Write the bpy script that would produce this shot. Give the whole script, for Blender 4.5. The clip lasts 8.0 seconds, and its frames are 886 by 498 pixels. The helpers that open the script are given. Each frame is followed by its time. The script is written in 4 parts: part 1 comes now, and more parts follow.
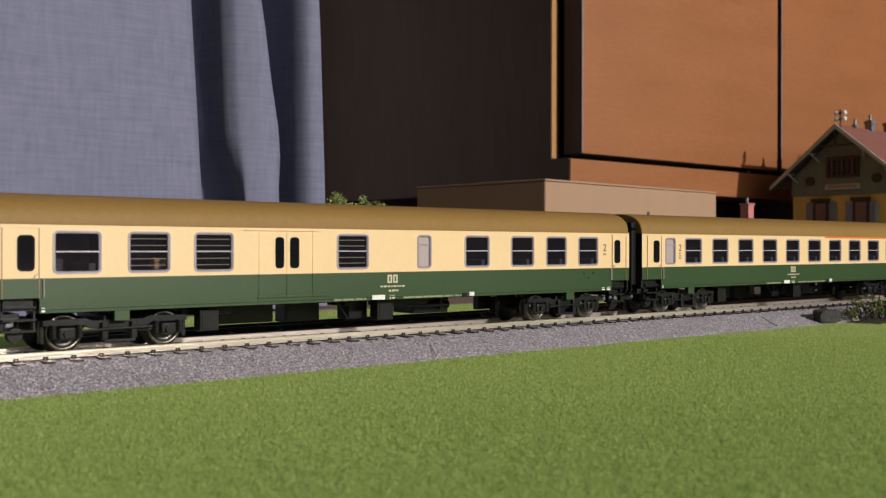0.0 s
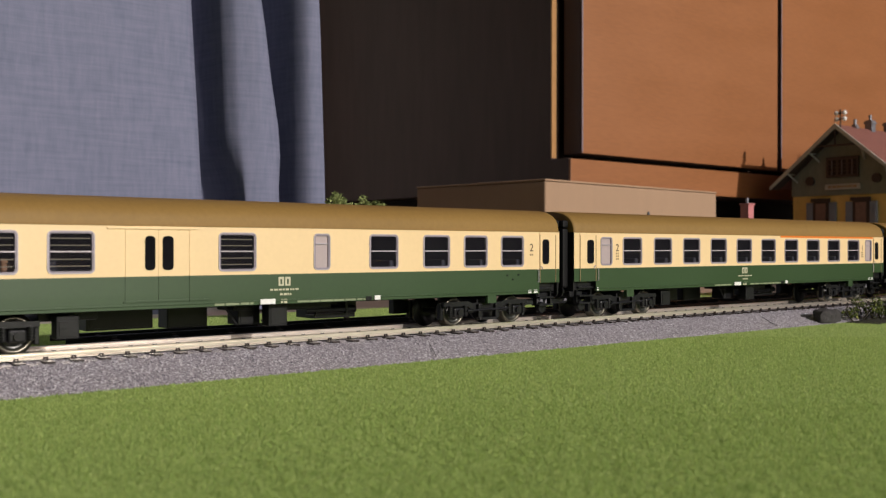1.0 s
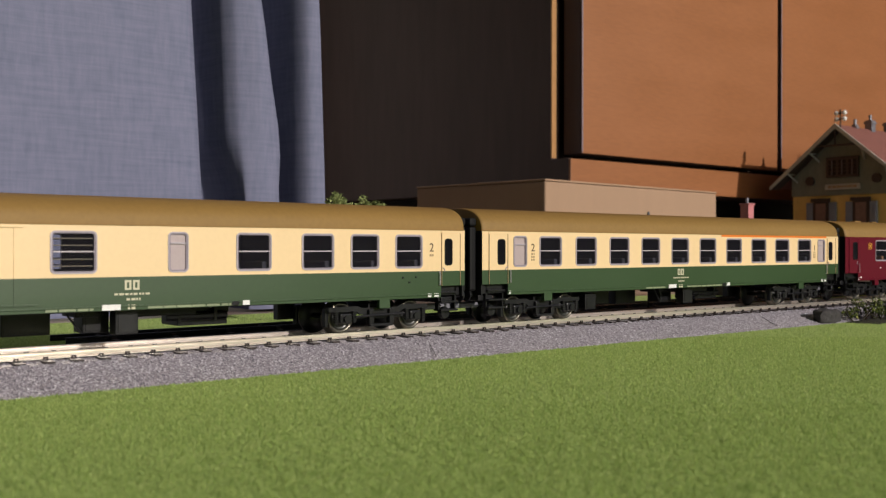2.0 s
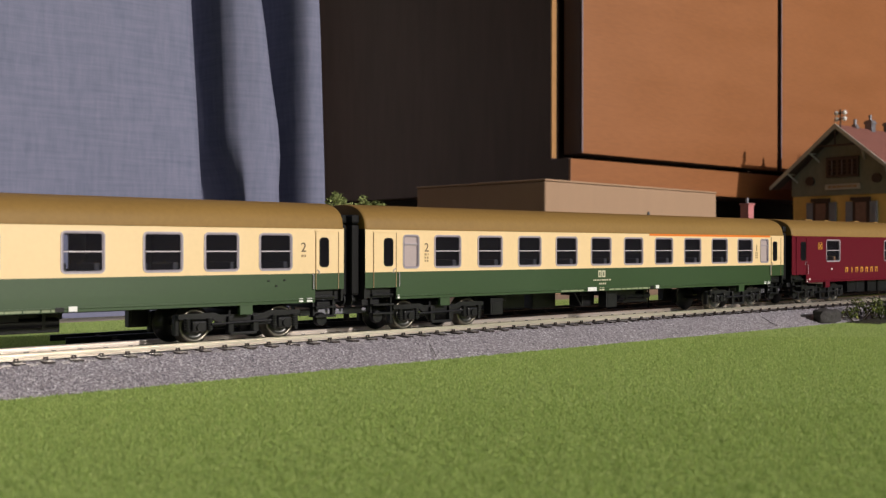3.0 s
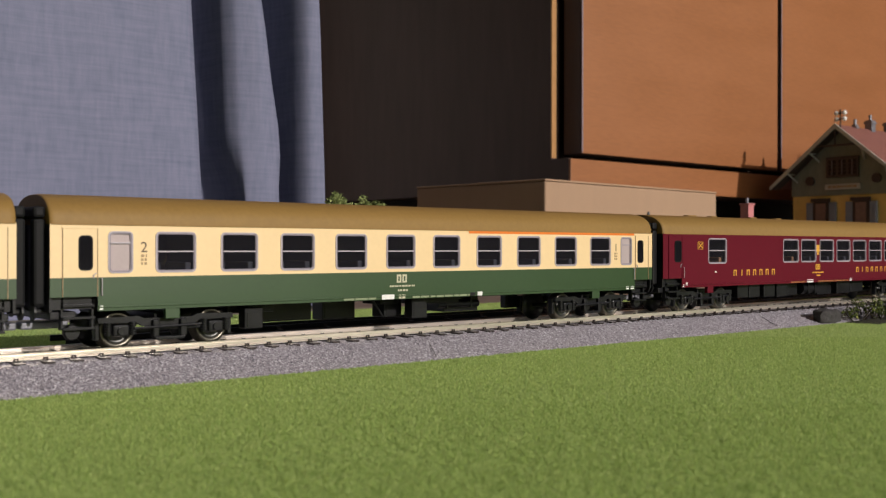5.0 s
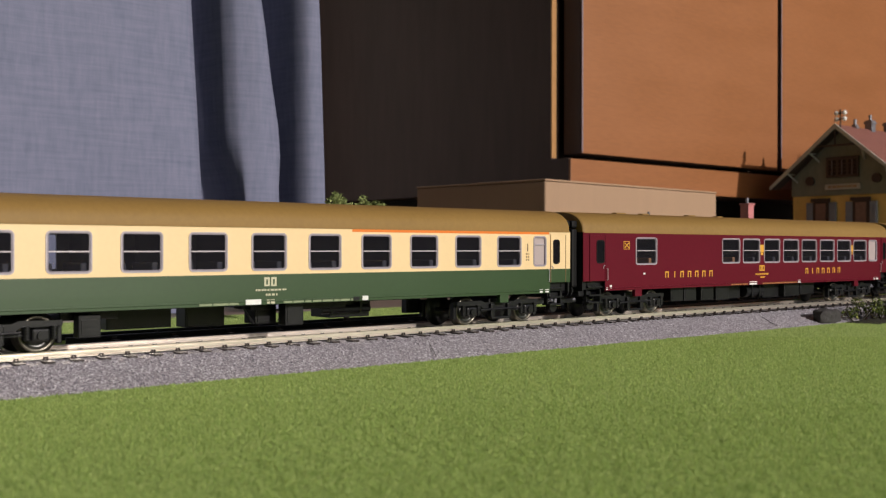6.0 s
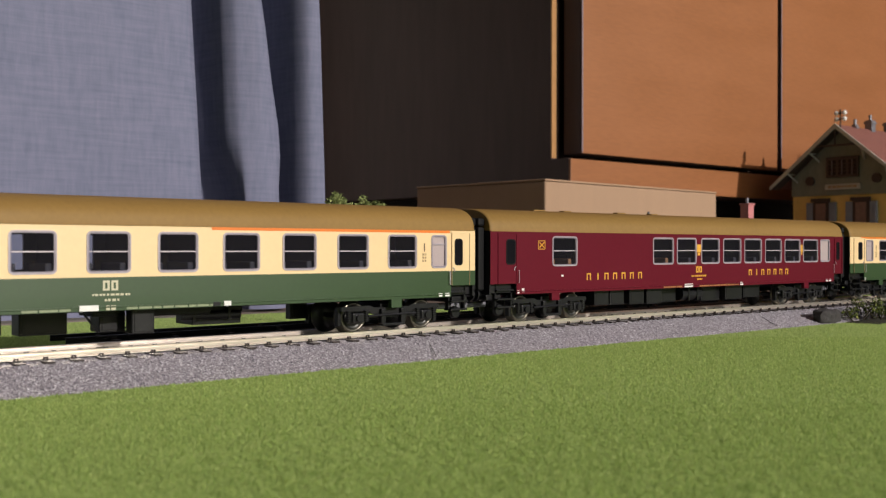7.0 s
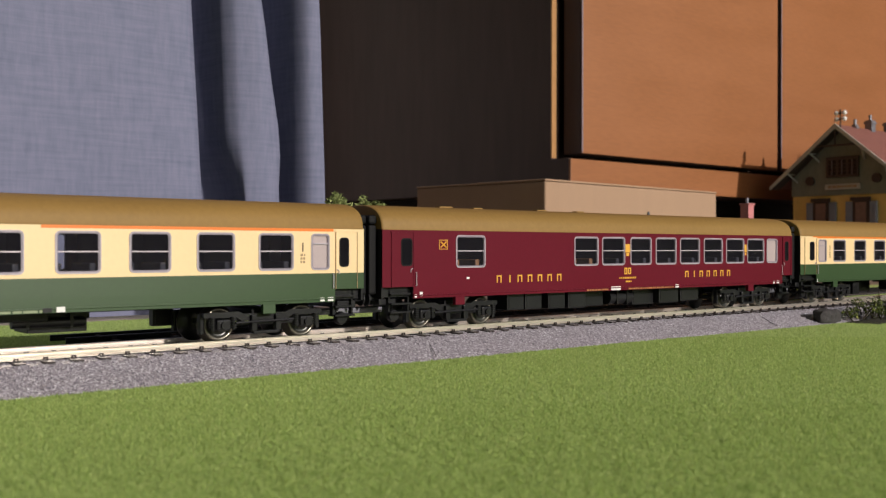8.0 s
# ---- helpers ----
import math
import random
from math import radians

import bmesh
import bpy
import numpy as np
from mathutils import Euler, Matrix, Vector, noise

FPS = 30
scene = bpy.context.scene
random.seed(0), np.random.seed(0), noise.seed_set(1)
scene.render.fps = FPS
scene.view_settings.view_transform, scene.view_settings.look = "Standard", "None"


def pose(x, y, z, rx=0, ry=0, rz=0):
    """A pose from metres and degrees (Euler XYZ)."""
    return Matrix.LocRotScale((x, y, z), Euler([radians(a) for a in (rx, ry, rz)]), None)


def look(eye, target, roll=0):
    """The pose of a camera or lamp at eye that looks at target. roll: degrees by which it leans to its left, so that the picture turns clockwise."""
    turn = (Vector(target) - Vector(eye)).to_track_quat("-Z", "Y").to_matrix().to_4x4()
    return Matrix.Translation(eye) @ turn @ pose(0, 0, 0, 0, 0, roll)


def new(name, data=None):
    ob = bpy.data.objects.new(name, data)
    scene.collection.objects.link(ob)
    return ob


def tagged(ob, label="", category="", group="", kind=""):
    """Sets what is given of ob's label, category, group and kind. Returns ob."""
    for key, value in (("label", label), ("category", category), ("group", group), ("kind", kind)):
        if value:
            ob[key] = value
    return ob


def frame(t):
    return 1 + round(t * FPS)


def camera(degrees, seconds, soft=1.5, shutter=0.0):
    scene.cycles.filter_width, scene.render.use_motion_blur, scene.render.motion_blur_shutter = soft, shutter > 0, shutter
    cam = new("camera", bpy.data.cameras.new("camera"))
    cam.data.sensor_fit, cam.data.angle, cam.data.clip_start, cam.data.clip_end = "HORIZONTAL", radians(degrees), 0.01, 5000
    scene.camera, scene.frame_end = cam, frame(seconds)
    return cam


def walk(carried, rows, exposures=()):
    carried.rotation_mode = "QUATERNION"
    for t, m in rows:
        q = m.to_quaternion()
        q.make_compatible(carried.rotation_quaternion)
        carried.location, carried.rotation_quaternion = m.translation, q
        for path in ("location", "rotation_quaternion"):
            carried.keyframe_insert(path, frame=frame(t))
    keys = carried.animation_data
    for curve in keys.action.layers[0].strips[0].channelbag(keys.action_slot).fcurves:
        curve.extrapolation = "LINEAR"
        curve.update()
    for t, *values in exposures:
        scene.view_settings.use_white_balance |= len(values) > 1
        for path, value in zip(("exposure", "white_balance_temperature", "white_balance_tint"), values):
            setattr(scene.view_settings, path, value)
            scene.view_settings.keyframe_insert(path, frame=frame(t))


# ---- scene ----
cam = camera(47.76, 8.0, soft=1.25)
cam.data.dof.use_dof, cam.data.dof.focus_distance, cam.data.dof.aperture_fstop = True, 0.44, 36.0
EYE = (0.0, -0.2951, 0.03095)
YAW, PITCH, ROLL = 39.905, -0.087, 0.073
CAM_POSE = pose(*EYE, 90 + PITCH, 0, -YAW) @ pose(0, 0, 0, 0, 0, ROLL)
walk(cam, [(0.0, CAM_POSE), (8.0, CAM_POSE)], exposures=[(0.0, 0.03), (4.5, 0.05), (6.5, 0.11), (8.0, 0.18)])

# way of the train along the track, metres from its place at the start
RUN = [(0.0, 0.0), (0.5, -0.02264), (1.0, -0.04587), (1.5, -0.07145), (2.0, -0.0994), (2.5, -0.1279), (3.0, -0.1563),
       (3.5, -0.18468), (4.0, -0.21237), (4.5, -0.24013), (5.0, -0.2680), (5.5, -0.2958), (6.0, -0.32362), (6.5, -0.35086),
       (7.0, -0.37844), (7.5, -0.40571), (8.0, -0.43213)]
MM = 0.001
TRACK_Y = 0.0162      # middle of the track; the coach sides stand 16.2 mm off it
GRASS_Z = -0.0094
FLOOR_Z = -0.0129

# ---- light ----
SUN_TRAVEL = Vector((-0.17, 0.93, -0.345)).normalized()
world = bpy.data.worlds.new("world")
scene.world = world
world.use_nodes = True
wn = world.node_tree.nodes
sky = wn.new("ShaderNodeTexSky")
sky.sky_type, sky.sun_disc = "NISHITA", False
sky.sun_elevation = math.asin(-SUN_TRAVEL.z)
sky.sun_rotation = math.atan2(-SUN_TRAVEL.x, -SUN_TRAVEL.y)
wn["Background"].inputs["Strength"].default_value = 0.085
world.node_tree.links.new(sky.outputs[0], wn["Background"].inputs["Color"])
sun_data = bpy.data.lights.new("sun", "SUN")
sun_data.energy, sun_data.angle, sun_data.color = 3.05, radians(0.6), (1.0, 0.92, 0.865)
sun = new("sun", sun_data)
sun.matrix_world = look((0, 0, 0), SUN_TRAVEL)
win_data = bpy.data.lights.new("window_light", "AREA")
win_data.shape, win_data.size, win_data.size_y, win_data.energy, win_data.color = "RECTANGLE", 4.9, 1.6, 4.2, (0.72, 0.86, 1.0)
win_lamp = new("window_light", win_data)
win_lamp.matrix_world = look((1.5, -2.5, 1.25), (1.5, 0.2, 0.5))


# ---- materials ----
def nodes_of(name):
    m = bpy.data.materials.new(name)
    m.use_nodes = True
    nt = m.node_tree
    return m, nt, nt.nodes["Principled BSDF"]


def surface(name, color, rough=0.5, metal=0.0, vary=0.12, scale=60.0, fine=900.0, bump=0.0, bump_scale=1500.0, spec=0.5,
            stretch=(1, 1, 1), coat=0.0, per_object=0.0):
    """Paint, plastic, metal or wood: a base colour with two scales of variation, and fine relief."""
    m, nt, b = nodes_of(name)
    n, ln = nt.nodes, nt.links
    tc = n.new("ShaderNodeTexCoord")
    mp = n.new("ShaderNodeMapping")
    mp.inputs["Scale"].default_value = stretch
    ln.new(tc.outputs["Object"], mp.inputs["Vector"])
    big, small = n.new("ShaderNodeTexNoise"), n.new("ShaderNodeTexNoise")
    big.inputs["Scale"].default_value, small.inputs["Scale"].default_value = scale, fine
    big.inputs["Detail"].default_value = 4
    ln.new(mp.outputs[0], big.inputs["Vector"])
    ln.new(mp.outputs[0], small.inputs["Vector"])
    add = n.new("ShaderNodeMath")
    add.operation = "ADD"
    ln.new(big.outputs[0], add.inputs[0])
    ln.new(small.outputs[0], add.inputs[1])
    last = add.outputs[0]
    if per_object:
        info = n.new("ShaderNodeObjectInfo")
        ma = n.new("ShaderNodeMath")
        ma.operation = "MULTIPLY_ADD"
        ma.inputs[1].default_value = per_object
        ln.new(info.outputs["Random"], ma.inputs[0])
        ln.new(last, ma.inputs[2])
        last = ma.outputs[0]
    rng = n.new("ShaderNodeMapRange")
    rng.inputs["From Min"].default_value, rng.inputs["From Max"].default_value = 0.6, 1.4 + per_object
    rng.inputs["To Min"].default_value, rng.inputs["To Max"].default_value = 1 - vary, 1 + vary
    ln.new(last, rng.inputs["Value"])
    mix = n.new("ShaderNodeVectorMath")
    mix.operation = "SCALE"
    mix.inputs[0].default_value = color
    ln.new(rng.outputs[0], mix.inputs["Scale"])
    ln.new(mix.outputs[0], b.inputs["Base Color"])
    rr = n.new("ShaderNodeMapRange")
    rr.inputs["To Min"].default_value, rr.inputs["To Max"].default_value = max(rough - 0.08, 0.02), min(rough + 0.08, 1)
    ln.new(big.outputs[0], rr.inputs["Value"])
    ln.new(rr.outputs[0], b.inputs["Roughness"])
    b.inputs["Metallic"].default_value = metal
    b.inputs["Specular IOR Level"].default_value = spec
    b.inputs["Coat Weight"].default_value = coat
    if bump:
        bn = n.new("ShaderNodeTexNoise")
        bn.inputs["Scale"].default_value, bn.inputs["Detail"].default_value = bump_scale, 3
        ln.new(mp.outputs[0], bn.inputs["Vector"])
        bp = n.new("ShaderNodeBump")
        bp.inputs["Strength"].default_value, bp.inputs["Distance"].default_value = 1.0, bump
        ln.new(bn.outputs[0], bp.inputs["Height"])
        ln.new(bp.outputs[0], b.inputs["Normal"])
    return m


def ramp_surface(name, colors, scale, rough=0.8, kind="NOISE", stretch=(1, 1, 1), bump=0.0, island=False, through_light=0.0):
    """A surface whose colour runs through several tones, as grain, stones or leaves do."""
    m, nt, b = nodes_of(name)
    n, ln = nt.nodes, nt.links
    cr = n.new("ShaderNodeValToRGB")
    while len(cr.color_ramp.elements) < len(colors):
        cr.color_ramp.elements.new(0.5)
    for i, (p, c) in enumerate(colors):
        cr.color_ramp.elements[i].position = p
        cr.color_ramp.elements[i].color = (*c, 1)
    if island:
        src = n.new("ShaderNodeNewGeometry").outputs["Random Per Island"]
    else:
        tc = n.new("ShaderNodeTexCoord")
        mp = n.new("ShaderNodeMapping")
        mp.inputs["Scale"].default_value = stretch
        ln.new(tc.outputs["Object"], mp.inputs["Vector"])
        if kind == "VORONOI":
            tx = n.new("ShaderNodeTexVoronoi")
            tx.inputs["Scale"].default_value = scale
            sep = n.new("ShaderNodeSeparateColor")
            ln.new(tx.outputs["Color"], sep.inputs[0])
            src, height = sep.outputs[0], tx.outputs["Distance"]
        else:
            tx = n.new("ShaderNodeTexNoise")
            tx.inputs["Scale"].default_value, tx.inputs["Detail"].default_value = scale, 8
            tx.inputs["Roughness"].default_value = 0.62
            src = height = tx.outputs[0]
        ln.new(mp.outputs[0], tx.inputs["Vector"])
        if bump:
            bp = n.new("ShaderNodeBump")
            bp.inputs["Strength"].default_value, bp.inputs["Distance"].default_value = 1.0, bump
            ln.new(height, bp.inputs["Height"])
            ln.new(bp.outputs[0], b.inputs["Normal"])
    ln.new(src, cr.inputs[0])
    ln.new(cr.outputs[0], b.inputs["Base Color"])
    b.inputs["Roughness"].default_value = rough
    if through_light:
        thin = n.new("ShaderNodeBsdfTranslucent")
        ln.new(cr.outputs[0], thin.inputs["Color"])
        mx = n.new("ShaderNodeMixShader")
        mx.inputs[0].default_value = through_light
        ln.new(b.outputs[0], mx.inputs[1])
        ln.new(thin.outputs[0], mx.inputs[2])
        ln.new(mx.outputs[0], n["Material Output"].inputs["Surface"])
    return m


def glass_material(name, tint):
    """Clear moulded plastic panes with a slight haze, which also paints in lens veil."""
    m, nt, b = nodes_of(name)
    n, ln = nt.nodes, nt.links
    tr, gl, mx, fr = (n.new(k) for k in ("ShaderNodeBsdfTransparent", "ShaderNodeBsdfGlossy", "ShaderNodeMixShader", "ShaderNodeFresnel"))
    tr.inputs[0].default_value = (*tint, 1)
    gl.inputs["Roughness"].default_value = 0.04
    fr.inputs["IOR"].default_value = 1.36
    ln.new(fr.outputs[0], mx.inputs[0])
    haze, both = n.new("ShaderNodeBsdfDiffuse"), n.new("ShaderNodeAddShader")
    haze.inputs["Color"].default_value = (0.0105, 0.010, 0.0125, 1)
    ln.new(tr.outputs[0], both.inputs[0])
    ln.new(haze.outputs[0], both.inputs[1])
    ln.new(both.outputs[0], mx.inputs[1])
    ln.new(gl.outputs[0], mx.inputs[2])
    ln.new(mx.outputs[0], n["Material Output"].inputs["Surface"])
    return m


CREAM = surface("cream_paint", (0.79, 0.585, 0.32), 0.44, vary=0.03, scale=18, fine=700, bump=0.00001)
GREEN = surface("bottle_green_paint", (0.023, 0.056, 0.015), 0.42, vary=0.08, scale=18, fine=700, bump=0.00001, spec=0.58)
CLARET = surface("claret_paint", (0.108, 0.0045, 0.0145), 0.38, vary=0.07, scale=18, fine=700, bump=0.00001, spec=0.2)
ROOF = surface("ochre_brown_roof_paint", (0.25, 0.148, 0.042), 0.60, vary=0.09, scale=14, fine=600, bump=0.00002, spec=0.3)
ORANGE = surface("orange_stripe_paint", (0.75, 0.19, 0.02), 0.4, vary=0.04)
SILVER = surface("silver_frame", (0.56, 0.51, 0.56), 0.22, 0.3, vary=0.08, fine=500)
SEAL = surface("grey_window_seal", (0.24, 0.21, 0.25), 0.3, vary=0.1)
BLACK = surface("black_plastic", (0.0085, 0.0085, 0.0095), 0.34, vary=0.3, scale=120, bump=0.00004, bump_scale=900, spec=0.4)
DARKPANE = surface("black_glazing", (0.008, 0.008, 0.010), 0.10, vary=0.2, spec=0.2)
RUBBER = surface("black_rubber", (0.006, 0.006, 0.0065), 0.6, vary=0.2, spec=0.2)
DISC = surface("dark_wheel_disc", (0.022, 0.023, 0.018), 0.32, vary=0.3, scale=200, spec=0.6)
GUARD = surface("dull_yellow_guard_bar", (0.30, 0.26, 0.19), 0.4, vary=0.1)
WHEEL = surface("burnished_wheel_steel", (0.20, 0.185, 0.15), 0.34, 0.9, vary=0.2, scale=200)
# dark grey that puts the shade inside the coaches into the colour
INSIDE = surface("shaded_interior", (0.045, 0.045, 0.054), 0.85, vary=0.3, scale=40, spec=0.15)
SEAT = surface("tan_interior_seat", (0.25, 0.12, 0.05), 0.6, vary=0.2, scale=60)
FROST = surface("frosted_pane", (0.42, 0.345, 0.345), 0.35, vary=0.05)
GLASS = glass_material("coach_glass", (0.82, 0.83, 0.86))
INK = surface("dark_brown_print", (0.10, 0.06, 0.035), 0.5, vary=0.1)
FAINT = surface("faint_brown_print", (0.34, 0.23, 0.12), 0.5, vary=0.2)
PRINT = surface("pale_print", (0.55, 0.52, 0.37), 0.5, vary=0.15, fine=2500)
DIMPRINT = surface("dull_green_print", (0.22, 0.26, 0.15), 0.5, vary=0.3, fine=2500)
DIMGOLD = surface("dull_gold_print", (0.36, 0.15, 0.05), 0.5, vary=0.3, fine=2500)
WHITE = surface("white_print", (0.75, 0.75, 0.72), 0.5, vary=0.1)
GOLD = surface("golden_yellow_print", (0.70, 0.36, 0.04), 0.45, vary=0.1)
RAIL = surface("nickel_silver_rail", (0.92, 0.84, 0.76), 0.31, 0.92, vary=0.12, scale=50, stretch=(0.1, 1, 1))
SLEEPER = surface("brown_plastic_sleeper", (0.030, 0.020, 0.018), 0.36, vary=0.25, scale=300, bump=0.00005, per_object=0.3)
BALLAST = ramp_surface("grey_ballast", [(0.0, (0.13, 0.12, 0.15)), (0.3, (0.35, 0.315, 0.355)), (0.75, (0.49, 0.45, 0.505)), (1.0, (0.90, 0.88, 0.92))],
                       2000, 0.42, "VORONOI", bump=0.0004)
SOIL = ramp_surface("grass_mat_base", [(0.25, (0.26, 0.37, 0.09)), (0.5, (0.40, 0.53, 0.155)), (0.75, (0.54, 0.66, 0.21))], 520, 0.95, bump=0.0005)
BLADES = ramp_surface("grass_fibre", [(0.0, (0.23, 0.35, 0.085)), (0.5, (0.46, 0.61, 0.185)), (1.0, (0.74, 0.83, 0.34))], 1, 0.8, island=True, through_light=0.5)
LEAF = ramp_surface("flock_leaf", [(0.0, (0.10, 0.13, 0.035)), (0.6, (0.22, 0.26, 0.08)), (1.0, (0.36, 0.40, 0.15))], 1, 0.9, island=True)
BUSHLEAF = ramp_surface("bush_leaf", [(0.0, (0.04, 0.06, 0.015)), (0.6, (0.10, 0.14, 0.03)), (1.0, (0.32, 0.36, 0.09))], 1, 0.9, island=True)
TWIG = surface("dark_twig", (0.045, 0.035, 0.02), 0.8, vary=0.3, scale=400)
DOORWOOD = surface("orange_beech_veneer", (0.275, 0.107, 0.038), 0.42, vary=0.12, scale=5, fine=60, stretch=(1, 1, 6), bump=0.00008, bump_scale=120)
DARKWOOD = surface("dark_wenge_side", (0.080, 0.053, 0.051), 0.5, vary=0.15, scale=5, fine=70, stretch=(1, 1, 0.15), spec=0.25)
UNDERSHADE = surface("under_wardrobe_shade", (0.012, 0.011, 0.010), 0.7, vary=0.2, spec=0.2)
EDGEWOOD = surface("yellow_beech_edging", (0.40, 0.21, 0.08), 0.4, vary=0.08)
CARD = surface("brown_cardboard", (0.36, 0.235, 0.15), 0.85, vary=0.06, scale=25, fine=500, stretch=(3, 3, 0.4), bump=0.00006)
PARQUET = surface("pale_parquet", (0.27, 0.20, 0.17), 0.4, vary=0.14, scale=6, fine=60, stretch=(0.3, 4, 1), per_object=0.2)
PLASTER = surface("white_plaster", (0.42, 0.41, 0.40), 0.9, vary=0.05, scale=3, bump=0.0004, bump_scale=60)
OCHREWALL = surface("ochre_render", (0.74, 0.52, 0.15), 0.85, vary=0.12, scale=80)
GABLEWOOD = surface("olive_grey_boarding", (0.19, 0.205, 0.155), 0.75, vary=0.2, scale=90, stretch=(1, 1, 0.2))
TRIMWOOD = surface("pale_grey_bargeboard", (0.42, 0.43, 0.38), 0.6, vary=0.12, scale=90)
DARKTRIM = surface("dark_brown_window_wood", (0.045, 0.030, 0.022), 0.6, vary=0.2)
SHUTTER = surface("blue_grey_shutter", (0.24, 0.27, 0.31), 0.6, vary=0.15)
TILE = surface("red_roof_tile", (0.20, 0.075, 0.060), 0.7, vary=0.2, scale=120, bump=0.0003, bump_scale=300, per_object=0.3)
# bed colour with the train's shade put in
SIDEBED = ramp_surface("shaded_foam_bed", [(0.2, (0.020, 0.017, 0.016)), (0.8, (0.055, 0.046, 0.044))], 700, 0.9, bump=0.0003)
PINKBRICK = surface("pink_brick_chimney", (0.52, 0.19, 0.19), 0.75, vary=0.18, scale=200)
CURTAINED = surface("brown_curtained_pane", (0.20, 0.12, 0.09), 0.4, vary=0.25, scale=200)
GREYPIPE = surface("grey_metal_pipe", (0.20, 0.20, 0.23), 0.45, 0.4)
PORCELAIN = surface("white_porcelain", (0.82, 0.80, 0.78), 0.2)
SOILDARK = ramp_surface("dark_soil", [(0.3, (0.015, 0.014, 0.008)), (0.7, (0.045, 0.045, 0.022))], 500, 0.95, bump=0.0006)
ROCK = ramp_surface("dark_grey_foam_rock", [(0.2, (0.020, 0.018, 0.018)), (0.8, (0.06, 0.055, 0.055))], 320, 0.9, bump=0.001)


def curtain_material():
    """Woven slate-blue linen: crossing threads and uneven yarn."""
    m, nt, b = nodes_of("slate_blue_linen")
    n, ln = nt.nodes, nt.links
    tc = n.new("ShaderNodeTexCoord")
    tones = []
    for sc in ((300, 300, 60), (30, 30, 420)):
        mp = n.new("ShaderNodeMapping")
        mp.inputs["Scale"].default_value = sc
        tx = n.new("ShaderNodeTexNoise")
        tx.inputs["Scale"].default_value, tx.inputs["Detail"].default_value = 1.0, 5
        ln.new(tc.outputs["Object"], mp.inputs["Vector"])
        ln.new(mp.outputs[0], tx.inputs["Vector"])
        tones.append(tx.outputs[0])
    add = n.new("ShaderNodeMath")
    add.operation = "ADD"
    ln.new(tones[0], add.inputs[0])
    ln.new(tones[1], add.inputs[1])
    cr = n.new("ShaderNodeValToRGB")
    cr.color_ramp.elements[0].position, cr.color_ramp.elements[0].color = 0.22, (0.122, 0.139, 0.206, 1)
    cr.color_ramp.elements[1].position, cr.color_ramp.elements[1].color = 0.78, (0.212, 0.213, 0.302, 1)
    half = n.new("ShaderNodeMath")
    half.operation = "MULTIPLY"
    half.inputs[1].default_value = 0.5
    ln.new(add.outputs[0], half.inputs[0])
    ln.new(half.outputs[0], cr.inputs[0])
    ln.new(cr.outputs[0], b.inputs["Base Color"])
    bp = n.new("ShaderNodeBump")
    bp.inputs["Distance"].default_value, bp.inputs["Strength"].default_value = 0.0004, 0.7
    ln.new(half.outputs[0], bp.inputs["Height"])
    ln.new(bp.outputs[0], b.inputs["Normal"])
    b.inputs["Roughness"].default_value = 0.95
    b.inputs["Specular IOR Level"].default_value = 0.1
    return m


LINEN = curtain_material()


# ---- mesh helpers ----
def finish(name, bm, mats, parent=None, label="", smooth=False):
    me = bpy.data.meshes.new(name)
    bmesh.ops.recalc_face_normals(bm, faces=bm.faces)
    bm.to_mesh(me)
    bm.free()
    for mt in (mats if isinstance(mats, (list, tuple)) else [mats]):
        me.materials.append(mt)
    if smooth:
        me.shade_smooth()
    ob = new(name, me)
    ob.parent = parent
    if label:
        ob["label"] = label
    return ob


def part(name, bm, material, parent, label="", smooth=False):
    """One bmesh as one mesh object under a thing or a part."""
    return finish(name, bm, material, parent, label, smooth)


def empty(name, loc=(0, 0, 0)):
    e = new(name)
    e.location = loc
    e.empty_display_size = 0.02
    return e


def box(bm, x0, x1, y0, y1, z0, z1, bevel=0.0, mat=0):
    vs = [bm.verts.new((x, y, z)) for x in (x0, x1) for y in (y0, y1) for z in (z0, z1)]
    fs = [bm.faces.new([vs[i] for i in f]) for f in ((0, 1, 3, 2), (4, 6, 7, 5), (0, 4, 5, 1), (2, 3, 7, 6), (0, 2, 6, 4), (1, 5, 7, 3))]
    for f in fs:
        f.material_index = mat
    if bevel:
        es = list({e for f in fs for e in f.edges})
        bmesh.ops.bevel(bm, geom=es, offset=bevel, segments=2, affect="EDGES", profile=0.5)
    return vs


def boxed(name, x0, x1, y0, y1, z0, z1, material, parent=None, bevel=0.0, label=""):
    bm = bmesh.new()
    box(bm, x0, x1, y0, y1, z0, z1, bevel)
    return finish(name, bm, material, parent, label)


def tube(bm, p, q, r, n=10, r2=None, caps=True):
    p, q = Vector(p), Vector(q)
    d = (q - p).normalized()
    a = d.orthogonal().normalized()
    b = d.cross(a)
    r2 = r if r2 is None else r2
    rings = [[bm.verts.new(c + (a * math.cos(2 * math.pi * i / n) + b * math.sin(2 * math.pi * i / n)) * rr) for i in range(n)]
             for c, rr in ((p, r), (q, r2))]
    for i in range(n):
        bm.faces.new((rings[0][i], rings[0][(i + 1) % n], rings[1][(i + 1) % n], rings[1][i]))
    if caps:
        bm.faces.new(rings[0][::-1])
        bm.faces.new(rings[1])


